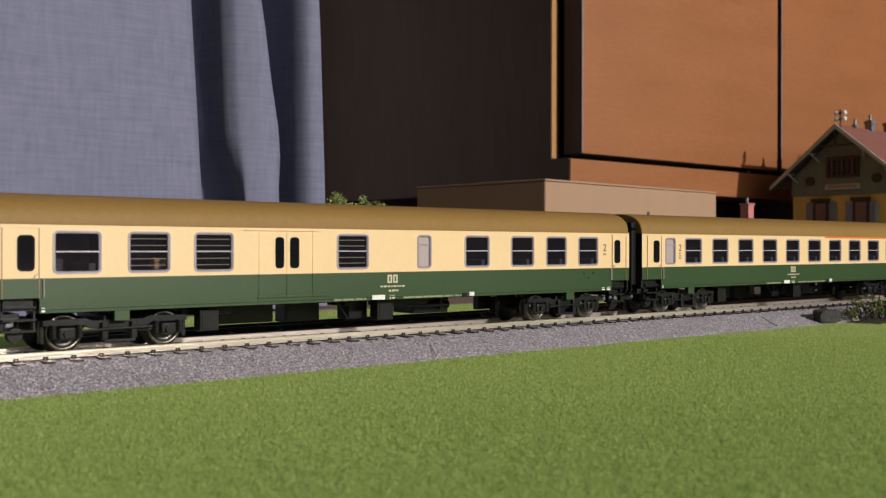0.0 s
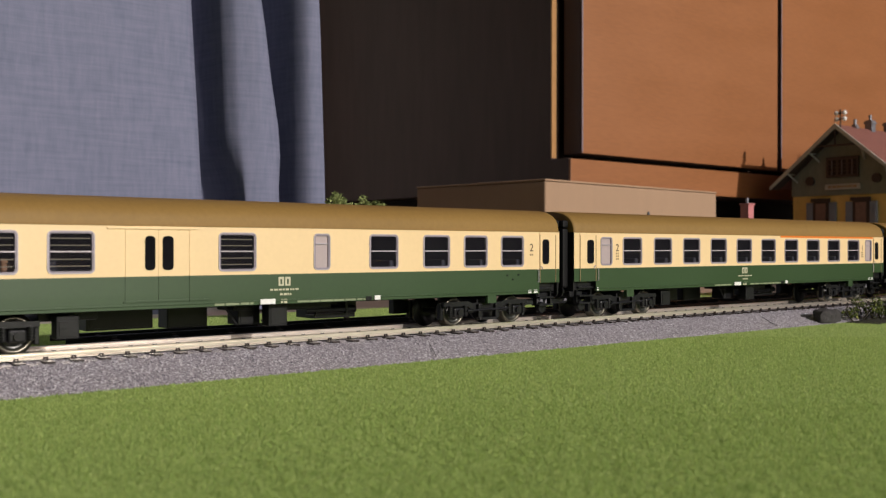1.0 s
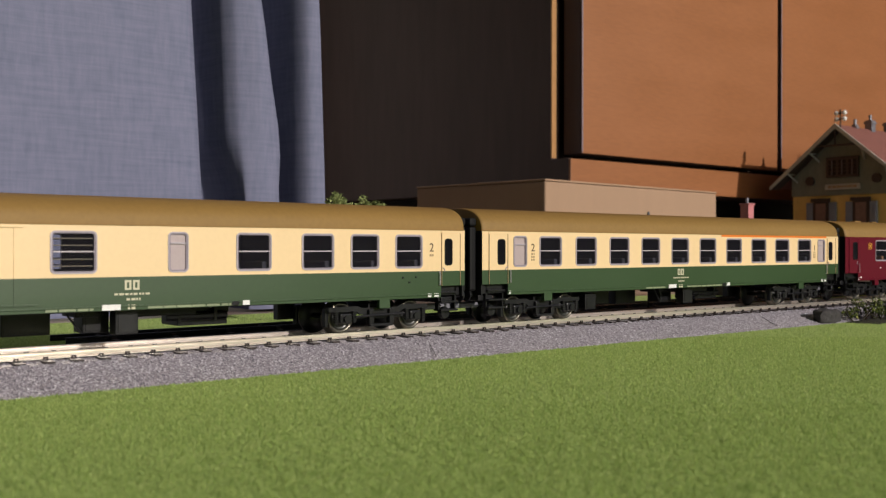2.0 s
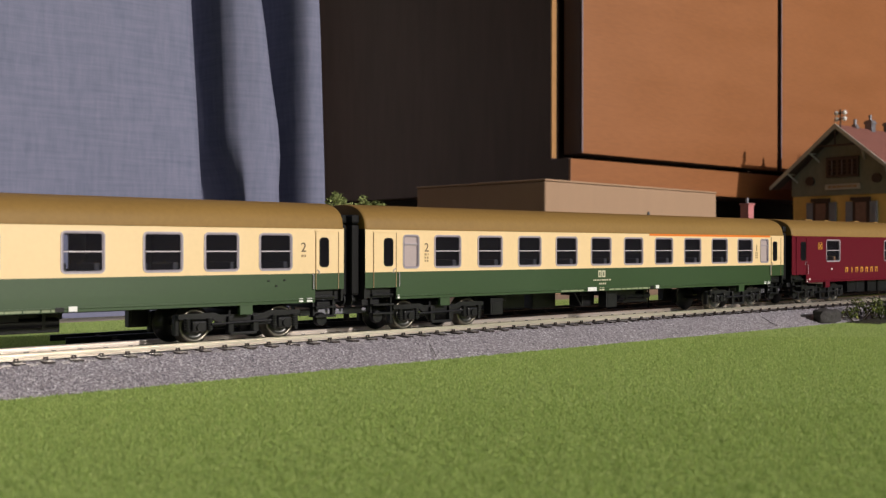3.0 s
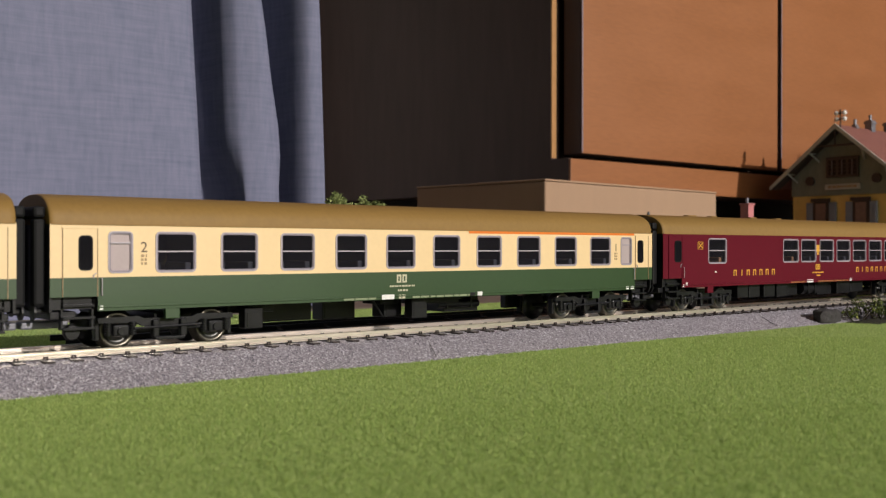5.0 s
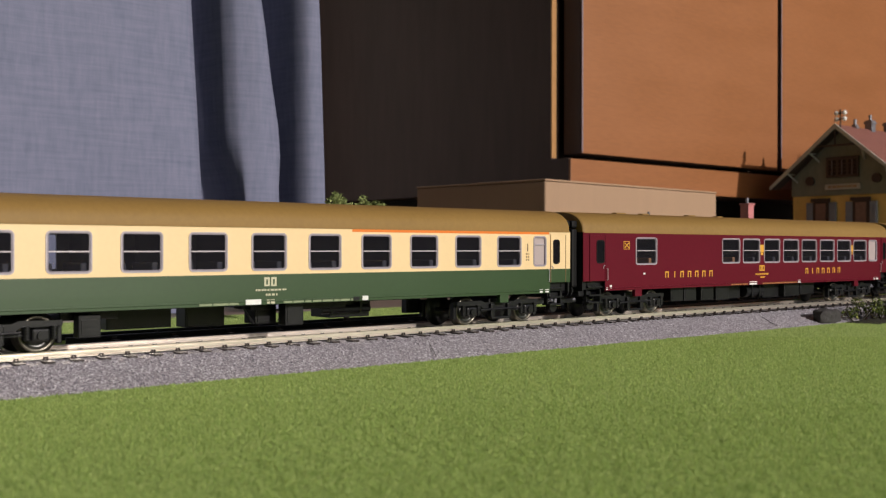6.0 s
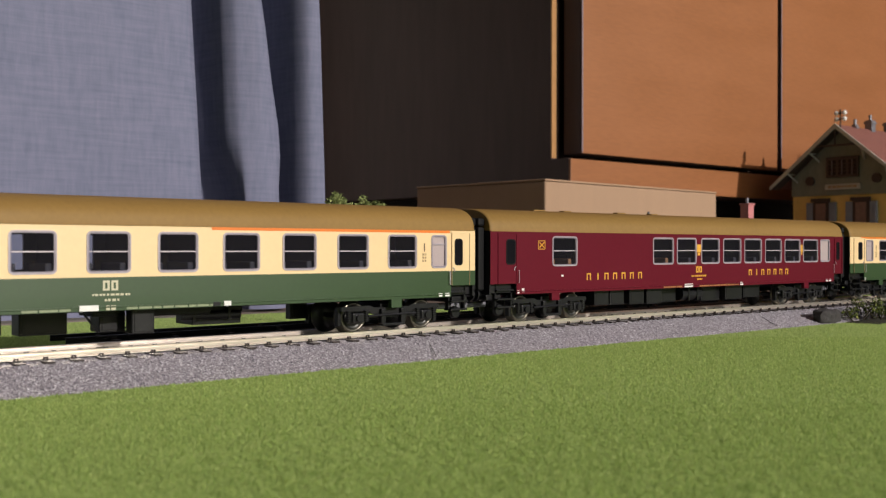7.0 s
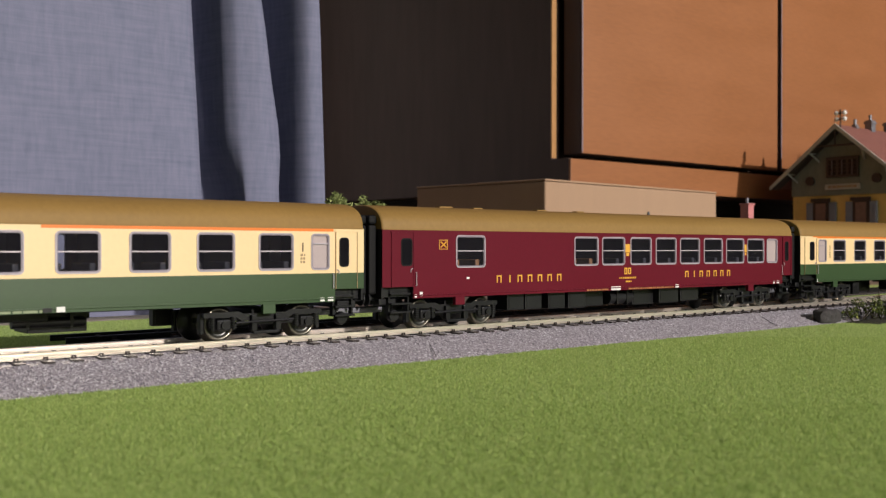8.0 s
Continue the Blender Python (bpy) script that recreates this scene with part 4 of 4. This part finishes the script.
def train():
    c = coach("luggage_coach", "cream and green coach with luggage doors and ochre roof", 82.2, 275.0, (CREAM, GREEN),
              [(17.4, 31.2), (39.9, 53.0), (61.6, 75.0), (116.0, 129.2), (175.9, 188.5), (200.9, 213.6), (221.3, 233.3), (241.2, 253.5)],
              [(3.0, 13.2, 7.1, 12.0), (263.2, 272.6, 264.7, 268.6)], [(152.2, 158.5)], BOXES_A, "ochre-brown curved roof", bar_windows=(1, 2, 3))
    boxed("inner_wall", 0.0162, 0.1120, 0.0040, 0.0046, 0.0166, 0.0369, INSIDE, c, label="inner wall in the dark shade colour")
    for a, b in ((90.9, 94.2), (96.6, 100.2)):
        bm = bmesh.new()
        plate(bm, [(x * MM, z * MM) for x, z in rounded(a, b, 23.8, 34.4, 1.2)], -HALF - 0.0002, -HALF + 0.0001)
        part("luggage_door_window", bm, DARKPANE, c, "narrow black luggage door window")
    for a, b, z0, z1 in ((84.6, 84.85, 13.6, 36.4), (95.3, 95.5, 13.6, 36.4), (105.6, 105.85, 13.6, 36.4)):
        mark(c, "door_joint", a, b, z0, STRIPE, GREEN, lift=0.0002)
        mark(c, "door_joint", a, b, STRIPE, z1, CREAM, lift=0.0002)
    mark(c, "door_rail", 79.0, 108.0, 36.5, 36.9, CREAM, lift=0.0005)
    mark(c, "door_rail", 84.0, 112.0, 14.0, 14.5, GREEN, lift=0.0005)
    boxed("folding_seat", 50.0 * MM, 55.2 * MM, -0.0118, -0.0085, 0.0232, 0.0276, SEAT, c, 0.0005, "tan folding seat")
    class_number(c, "2", 258.3, False)
    for x, z in ((244.2, 19.4), (250.4, 19.5), (247.2, 17.6)):
        mark(c, "lamp_bracket", x, x + 0.7, z, z + 0.6, BLACK, lift=0.0003)
    emblem(c, 140.4, PRINT)
    data_lines(c, 140.4, PRINT, 11)

    wins = [(32.4 + 22.24 * k, 45.4 + 22.24 * k) for k in range(10)]
    c = coach("mixed_class_coach", "cream and green two-class coach with an orange stripe", 366.5, 275.2, (CREAM, GREEN), wins,
              [(3.6, 13.9, 8.2, 12.5), (263.0, 272.2, 264.5, 268.6)], [(17.4, 24.6), (253.1, 260.2)], BOXES_A, "ochre-brown curved roof")
    mark(c, "class_stripe", 161.6, 262.1, 36.5, 37.6, ORANGE)
    class_number(c, "2", 28.4)
    class_number(c, "1", 249.5)
    emblem(c, 128.4, PRINT)
    data_lines(c, 128.4, PRINT, 31)

    wins = [(35.7, 50.6), (103.0, 118.0), (121.0, 136.0), (140.4, 155.0), (158.7, 173.7), (177.2, 192.3), (196.2, 211.3), (214.9, 230.0), (233.5, 248.3)]
    c = coach("dining_coach", "claret dining coach with golden lettering and ochre roof", 650.0, 276.0, (CLARET, CLARET), wins,
              [(4.1, 14.3, 8.5, 13.8), (266.5, 274.6, 268.6, 272.0)], [(251.3, 261.0)], BOXES_M, "ochre-brown curved roof with vents", lit_seats=(0, 1))
    for x0, x1 in ((56.0, 96.8), (180.0, 220.2)):
        w = (x1 - x0) / 7
        for k in range(7):
            a = x0 + k * w + 0.18 * w
            if k == 1:
                mark(c, "name_bar", a + 0.20 * w, a + 0.32 * w, 16.8, 19.8, GOLD)
                continue
            b = a + 0.46 * w
            mark(c, "name_bar", a, a + 0.62, 16.8, 19.8, GOLD)
            mark(c, "name_bar", b - 0.62, b, 16.8, 19.8, GOLD)
            mark(c, "name_bar", a + 0.62, b - 0.62, 19.2, 19.8, GOLD)
    for a, b, z0, z1 in ((27.0, 31.2, 33.65, 33.9), (27.0, 31.2, 30.2, 30.45), (27.0, 27.25, 30.45, 33.65), (30.95, 31.2, 30.45, 33.65)):
        mark(c, "sign_frame", a, b, z0, z1, GOLD)
    for s_ in (-1, 1):
        bm = bmesh.new()
        tube(bm, (0.0277, -HALF - 0.0001, 0.03205 - s_ * 0.0011), (0.0305, -HALF - 0.0001, 0.03205 + s_ * 0.0011), 0.00026, 6)
        part("sign_stroke", bm, GOLD, c, "golden crossed cutlery stroke")
    for x, h in ((138.3, 1.0), (231.8, 0.6)):
        mark(c, "crest", x - 1.6 * h, x + 1.6 * h, 28.8, 32.6, GOLD)
        mark(c, "crest", x - 1.0 * h, x + 1.0 * h, 27.2, 28.6, GOLD)
    emblem(c, 138.4, GOLD, 18.9, 3.0)
    bars(c, 132.5, 144.2, 16.9, 17.7, GOLD, 51)
    bars(c, 137.0, 141.0, 15.3, 16.0, GOLD, 52)
    bars(c, 111, 125, 12.0, 13.0, DIMGOLD, 53)
    mark(c, "data_panel", 127, 133.5, 11.9, 13.6, WHITE)
    bars(c, 139, 172, 12.0, 12.7, DIMGOLD, 54)
    mark(c, "data_panel", 173.5, 176, 11.95, 13.5, WHITE)
    for x in (17.5, 41.0):
        mark(c, "data_panel", x, x + 1.4, 12.6 if x < 20 else 18.6, 14.2 if x < 20 else 19.4, WHITE)
    for x, y, w in ((43, 0.2, 7.0), (58, -2.5, 5.0), (70, -7.0, 7.0), (98, 0, 6.0), (124, 1, 5)):
        bm = bmesh.new()
        z = 46.75 - 0.035 * y * y
        box(bm, (x - w / 2) * MM, (x + w / 2) * MM, (y - 1.6) * MM, (y + 1.6) * MM, (z - 0.6) * MM, (z + 0.85) * MM, 0.0003)
        part("roof_vent", bm, ROOF, c)

    wins = [(35.0 + 23.6 * k, 48.2 + 23.6 * k) for k in range(9)]
    c = coach("first_class_coach", "cream and green first class coach with orange stripe", 934.4, 275.2, (CREAM, GREEN), wins,
              [(4.2, 16.4, 9.4, 14.2), (263.0, 272.2, 264.5, 268.6)], [(19.0, 27.0), (253.1, 260.2)], BOXES_A, "ochre-brown curved roof")
    mark(c, "class_stripe", 13.0, 262.1, 36.5, 37.6, ORANGE)
    class_number(c, "1", 31.0)
    emblem(c, 128.4, PRINT)
    data_lines(c, 128.4, PRINT, 71)


# ---- station, trees, bushes ----
def station():
    h = empty("station_house", (1.03 * 1.34, EYE[1] + (0.261 - EYE[1]) * 1.34, EYE[2] + (GRASS_Z - EYE[2]) * 1.34))
    h.scale = (1.34, 1.34, 1.34)
    tagged(h, "small ochre model station house with red tiled roof", "model house")
    G = -GRASS_Z
    eave_z, apex_z, hw, ln = 0.1005 + G, 0.1640 + G, 0.058, 0.20
    bm = bmesh.new()
    box(bm, 0, ln, -hw, hw, 0.0079, 0.0885 + G)
    part("wall", bm, OCHREWALL, h, "ochre rendered wall")
    bm = bmesh.new()
    prof = [(-hw - 0.001, 0.0885 + G), (hw + 0.001, 0.0885 + G), (hw + 0.001, 0.1085 + G), (0, apex_z - 0.0055), (-hw - 0.001, 0.1085 + G)]
    a = [bm.verts.new((-0.0015, y, z)) for y, z in prof]
    b = [bm.verts.new((ln, y, z)) for y, z in prof]
    bm.faces.new(a)
    bm.faces.new(b[::-1])
    for i in range(5):
        bm.faces.new((a[i], a[(i + 1) % 5], b[(i + 1) % 5], b[i]))
    part("gable", bm, GABLEWOOD, h, "dark olive boarded gable")
    # roof slabs with rows of tiles
    slope = (apex_z - eave_z) / 0.076
    for sy in (-1, 1):
        bm = bmesh.new()
        pr = [(0, apex_z), (sy * 0.076, eave_z), (sy * 0.076, eave_z - 0.0025), (0, apex_z - 0.0035)]
        a = [bm.verts.new((-0.014, y, z)) for y, z in pr]
        b = [bm.verts.new((ln + 0.014, y, z)) for y, z in pr]
        bm.faces.new(a)
        bm.faces.new(b[::-1])
        for i in range(4):
            bm.faces.new((a[i], a[(i + 1) % 4], b[(i + 1) % 4], b[i]))
        r = part("roof", bm, TILE, h, "faded red tiled roof slope")
        # soffit in dark wood: the shade under the verge is put into its colour
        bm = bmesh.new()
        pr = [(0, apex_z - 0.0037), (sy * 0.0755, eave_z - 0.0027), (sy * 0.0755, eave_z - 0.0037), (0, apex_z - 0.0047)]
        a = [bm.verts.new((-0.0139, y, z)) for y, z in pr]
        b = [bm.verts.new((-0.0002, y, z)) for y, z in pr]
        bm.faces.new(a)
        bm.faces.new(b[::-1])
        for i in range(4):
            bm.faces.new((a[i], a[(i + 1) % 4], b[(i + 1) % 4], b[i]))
        part("soffit", bm, DARKTRIM, r, "boarded soffit coloured dark for the shade under the roof")
        for k in range(24):
            y0, y1 = sy * (0.0763 * k / 24), sy * (0.0763 * (k + 1) / 24)
            z0, z1 = apex_z - slope * abs(y0), apex_z - slope * abs(y1)
            bm = bmesh.new()
            vs = [bm.verts.new(p) for p in ((-0.0138, y0, z0 + 0.0003), (ln + 0.0138, y0, z0 + 0.0003), (ln + 0.0138, y1, z1 + 0.0010), (-0.0138, y1, z1 + 0.0010),
                                            (-0.0138, y1, z1 - 0.0001), (ln + 0.0138, y1, z1 - 0.0001))]
            bm.faces.new(vs[:4])
            bm.faces.new((vs[3], vs[2], vs[5], vs[4]))
            part("roof_course", bm, TILE, r)
        bm = bmesh.new()
        pr = [(0, apex_z + 0.0012), (sy * 0.078, eave_z - 0.0002), (sy * 0.078, eave_z - 0.0042), (0, apex_z - 0.0042)]
        a = [bm.verts.new((-0.0162, y, z)) for y, z in pr]
        b = [bm.verts.new((-0.0141, y, z)) for y, z in pr]
        bm.faces.new(a)
        bm.faces.new(b[::-1])
        for i in range(4):
            bm.faces.new((a[i], a[(i + 1) % 4], b[(i + 1) % 4], b[i]))
        part("bargeboard", bm, TRIMWOOD, h, "pale grey bargeboard")
        for yy in (0.030, 0.056):
            bm = bmesh.new()
            z = apex_z - slope * yy - 0.0035
            tube(bm, (-0.015, sy * yy, z), (-0.001, sy * (yy - 0.004), z - 0.0095), 0.0010, 6)
            tube(bm, (-0.015, sy * yy, z), (-0.001, sy * yy, z), 0.0010, 6)
            part("roof_bracket", bm, TRIMWOOD, h)
    bm = bmesh.new()
    tube(bm, (-0.0148, -0.0215, apex_z - 0.0225), (-0.0148, 0.0215, apex_z - 0.0225), 0.0011, 6)
    tube(bm, (-0.0148, 0, apex_z - 0.0225), (-0.0148, 0, apex_z - 0.004), 0.0009, 6)
    part("collar_beam", bm, DARKTRIM, h)
    # triple attic window
    wi = boxed("attic_window", -0.0040, -0.0014, -0.0205, 0.0165, 0.1075 + G, 0.1300 + G, DARKTRIM, h, 0.0004)
    for k in range(3):
        y = -0.0180 + k * 0.0115
        boxed("pane", -0.0044, -0.0039, y, y + 0.0085, 0.1105 + G, 0.1265 + G, DARKPANE, wi)
        boxed("glazing_bar", -0.0049, -0.0043, y + 0.0039, y + 0.0046, 0.1105 + G, 0.1265 + G, GREYPIPE, wi)
        for z in (0.1140, 0.1180, 0.1220):
            boxed("glazing_bar", -0.0049, -0.0043, y, y + 0.0085, z + G, z + 0.0007 + G, DARKTRIM, wi)
    s_ = boxed("name_sign", -0.0042, -0.0016, -0.0225, 0.0175, 0.0945 + G, 0.1005 + G, TRIMWOOD, h, 0.0003, "pale station sign")
    y = -0.019
    rr = random.Random(2)
    while y < 0.013:
        w = rr.uniform(0.002, 0.005)
        boxed("sign_bar", -0.0046, -0.0041, y, y + w, 0.0962 + G, 0.0988 + G, FAINT, s_)
        y += w + 0.001
    for y in (-0.040, 0.036):
        bm = bmesh.new()
        tube(bm, (-0.0040, y, 0.105 + G), (-0.0014, y, 0.105 + G), 0.0050, 18)
        part("round_vent", bm, DARKTRIM, h)
    for y in (-0.032, 0.014):
        w = boxed("window", -0.0032, -0.0002, y - 0.0005, y + 0.0185, 0.050 + G, 0.0850 + G, DARKTRIM, h, 0.0004)
        boxed("pane", -0.0036, -0.0031, y + 0.003, y + 0.015, 0.052 + G, 0.080 + G, CURTAINED, w, label="curtained pane")
        boxed("lintel", -0.0052, -0.0031, y - 0.002, y + 0.020, 0.0815 + G, 0.0855 + G, DARKTRIM, w)
        for ya in (y - 0.0085, y + 0.0185):
            sh = boxed("shutter", -0.0030, -0.0004, ya, ya + 0.008, 0.050 + G, 0.0810 + G, SHUTTER, h, 0.0003)
            for k in range(9):
                boxed("louvre", -0.0036, -0.0029, ya + 0.001, ya + 0.007, (0.052 + k * 0.0031) + G, (0.0538 + k * 0.0031) + G, SHUTTER, sh)
    # insulators on the gable top
    f = empty_like("insulator_mast", h, (-0.010, -0.0035, apex_z))
    for dy, dz in ((-0.0045, 0.006), (0.0045, 0.006), (-0.0045, 0.0125), (0.0045, 0.0125)):
        bm = bmesh.new()
        bmesh.ops.create_uvsphere(bm, u_segments=12, v_segments=8, radius=0.0027)
        bmesh.ops.translate(bm, verts=bm.verts, vec=(0, dy, dz))
        part("insulator", bm, PORCELAIN, f, "white porcelain insulator", smooth=True)
    for x, y, zt in ((0.028, 0.0, 0.0030), (0.062, 0.0, 0.0105), (0.105, 0.0, 0.0118)):
        wdt = 0.0026 if x < 0.05 else 0.0042
        bm = bmesh.new()
        box(bm, x - wdt, x + wdt, y - wdt, y + wdt, apex_z - 0.010, apex_z + zt, 0.0003)
        box(bm, x - wdt - 0.001, x + wdt + 0.001, y - wdt - 0.001, y + wdt + 0.001, apex_z + zt - 0.004, apex_z + zt - 0.002, 0.0003)
        ch = part("chimney", bm, GREYPIPE, h, "grey rendered chimney")
        bm = bmesh.new()
        tube(bm, (x, y, apex_z + zt), (x, y, apex_z + zt + 0.006), 0.0018, 10)
        part("chimney_pot", bm, GREYPIPE, ch)


def empty_like(name, parent, loc):
    bm = bmesh.new()
    tube(bm, (0, 0, -0.004), (0, 0, 0.016), 0.0009, 8)
    box(bm, -0.0006, 0.0006, -0.006, 0.006, 0.0052, 0.0064)
    box(bm, -0.0006, 0.0006, -0.006, 0.006, 0.0117, 0.0129)
    o = part(name, bm, DARKTRIM, parent)
    o.location = loc
    return o


def shed():
    s_ = empty("shed", (0.7414, 0.190, GRASS_Z))
    tagged(s_, "low model shed with a pink brick chimney", "model shed")
    bm = bmesh.new()
    box(bm, -0.02, 0.04, -0.02, 0.02, 0, 0.036)
    part("wall", bm, DARKTRIM, s_)
    bm = bmesh.new()
    box(bm, -0.023, 0.043, -0.023, 0.023, 0.036, 0.040, 0.0008)
    part("roof", bm, TILE, s_)
    bm = bmesh.new()
    box(bm, -0.0040, 0.0040, -0.0040, 0.0040, 0.040, 0.0765, 0.0003)
    ch = part("chimney", bm, PINKBRICK, s_, "pink brick chimney")
    bm = bmesh.new()
    box(bm, -0.0048, 0.0048, -0.0048, 0.0048, 0.0765, 0.0780, 0.0003)
    part("chimney_cap", bm, PINKBRICK, ch)
    bm = bmesh.new()
    tube(bm, (0, 0, 0.0780), (0, 0, 0.0825), 0.0014, 12)
    part("flue", bm, GREYPIPE, ch)


def leaf_cloud(name, parent, centres, n, size, seed, material=LEAF):
    rng = np.random.default_rng(seed)
    V = []
    for (cx, cy, cz, r) in centres:
        k = int(n * r * r * 1e4)
        d = rng.normal(0, 1, (k, 3))
        d /= np.linalg.norm(d, axis=1)[:, None]
        p = np.array((cx, cy, cz)) + d * (r * rng.uniform(0.45, 1.08, k) ** 0.6)[:, None]
        for _ in range(1):
            a, b = rng.normal(0, size, (k, 3)), rng.normal(0, size, (k, 3))
            V.append(np.stack([p - a, p + a * 0.6 + b * 0.8, p + a * 0.4 - b], 1))
    v = np.concatenate(V)
    o = new(name, raw_mesh(name, v.reshape(-1, 3), np.arange(len(v) * 3).reshape(-1, 3), material))
    o.parent = parent
    return o


def small_tree(x, y, top):
    t = empty("model_tree", (x, y, GRASS_Z))
    tagged(t, "small light green flocked model tree on the grass", "model tree")
    H = top - GRASS_Z
    r = random.Random(4)
    bm = bmesh.new()
    tube(bm, (0, 0, 0), (0, 0, H * 0.75), 0.0016, 8, 0.0006)
    cs = []
    for k in range(46):
        q, w = r.uniform(-0.011, 0.018), r.uniform(-0.007, 0.007)
        top_here = H * (0.985 if abs(q + 0.004) < 0.004 else 0.965 if abs(q - 0.010) < 0.004 else 0.94)
        z = top_here - 0.003 - r.uniform(0, 0.017)
        e = (q * 0.767 + w * 0.64, -q * 0.64 + w * 0.767, z)
        tube(bm, (0, 0, z * 0.7), e, 0.0006, 5, 0.0003)
        cs.append((*e, r.uniform(0.0022, 0.0042)))
    part("trunk", bm, TWIG, t)
    leaf_cloud("crown", t, cs, 700, 0.0006, 8)


def yard_lamp():
    la = empty("yard_lamp", (0.522, 0.120, GRASS_Z))
    tagged(la, "thin dark model yard lamp with a small cap", "model lamp")
    bm = bmesh.new()
    tube(bm, (0, 0, 0), (0, 0, 0.0615), 0.0006, 8, 0.0004)
    part("post", bm, BLACK, la)
    bm = bmesh.new()
    tube(bm, (0, 0, 0.0615), (0, 0, 0.0640), 0.0011, 10, 0.0006)
    part("cap", bm, BLACK, la)


def hedge():
    """Twiggy bush with dark tangled undergrowth beside the track."""
    b = empty("bush", (0.578, -0.022, GRASS_Z))
    tagged(b, "dark twiggy model bush beside the roadbed", "model bush")
    r = random.Random(9)
    bm = bmesh.new()
    cs = []
    for k in range(85):
        x0, y0 = r.uniform(-0.055, 0.09), r.uniform(-0.012, 0.010)
        h = r.uniform(0.004, 0.012) + 0.009 * max(0, (x0 + 0.02) / 0.1)
        x1, y1 = x0 + r.uniform(-0.014, 0.014), y0 + r.uniform(-0.006, 0.006)
        tube(bm, (x0, y0, 0), (x1, y1, h), 0.0004, 5, 0.0003)
        tube(bm, (x1, y1, h), (x1 + r.uniform(-0.009, 0.009), y1, h + r.uniform(-0.002, 0.006)), 0.0003, 5, 0.0002)
        cs.append((x1, y1, h * r.uniform(0.6, 1.0), r.uniform(0.002, 0.0045)))
    for k in range(60):
        x0, y0, z0 = r.uniform(-0.05, 0.08), r.uniform(-0.012, 0.006), r.uniform(0.002, 0.010)
        tube(bm, (x0, y0, z0), (x0 + r.uniform(-0.016, 0.016), y0 + r.uniform(-0.004, 0.004), z0 + r.uniform(-0.004, 0.005)), 0.0003, 5, 0.0002)
    part("twig_tangle", bm, TWIG, b)
    bm = bmesh.new()
    bmesh.ops.create_grid(bm, x_segments=60, y_segments=10, size=0.5)
    for v in bm.verts:
        e = (1 - (2 * v.co.x) ** 6) * (1 - (2 * v.co.y) ** 2)
        v.co = Vector((0.02 + v.co.x * 0.17, -0.006 + v.co.y * 0.020, max(0, e) ** 0.5 * (0.0016 + 0.0012 * noise.noise(v.co * 14)) - 0.0001))
    part("soil_mound", bm, SOILDARK, b, "dark soil under the bush")
    leaf_cloud("foliage", b, cs, 620, 0.0005, 12, BUSHLEAF)
    bm = bmesh.new()
    box(bm, -0.0085, 0.0105, -0.0030, 0.0035, 0, 0.0076, 0.0014)
    bmesh.ops.subdivide_edges(bm, edges=bm.edges, cuts=5, use_grid_fill=True)
    for v in bm.verts:
        v.co += Vector((noise.noise(v.co * 300), noise.noise(v.co * 300 + Vector((5, 0, 0))), noise.noise(v.co * 260 + Vector((0, 9, 0))))) * 0.0012
        v.co.z = max(v.co.z, 0) * (1 - 0.45 * min(abs(v.co.x) / 0.0145, 1) ** 3)
    o = finish("rock", bm, ROCK, smooth=True)
    o.location = (0.5000, -0.0165, GRASS_Z)
    tagged(o, "dark grey rough foam rock edging the roadbed", "rock")


room()
wardrobe()
cardboard_box()
curtain()
grass_mat()
train()
station()
shed()
small_tree(0.291, 0.130, 0.0605)
yard_lamp()
hedge()
track("main_track", -0.35, 1.50, TRACK_Y, "nickel silver model track on grey roadbed")
siding_track()


def run_at(t):
    for (t0, s0), (t1, s1) in zip(RUN[:-1], RUN[1:]):
        if t <= t1:
            return s0 + (s1 - s0) * (t - t0) / (t1 - t0)
    return RUN[-1][1]


def motions():
    for c, x, wheels in COACHES:
        walk(c, [(t, pose(x + s, TRACK_Y, 0)) for t, s in RUN])
        for w, ax in wheels:
            walk(w, [(k * 0.1, pose(ax, 0, 0.0055, 0, math.degrees(run_at(k * 0.1) / 0.0055), 0)) for k in range(81)])


motions()
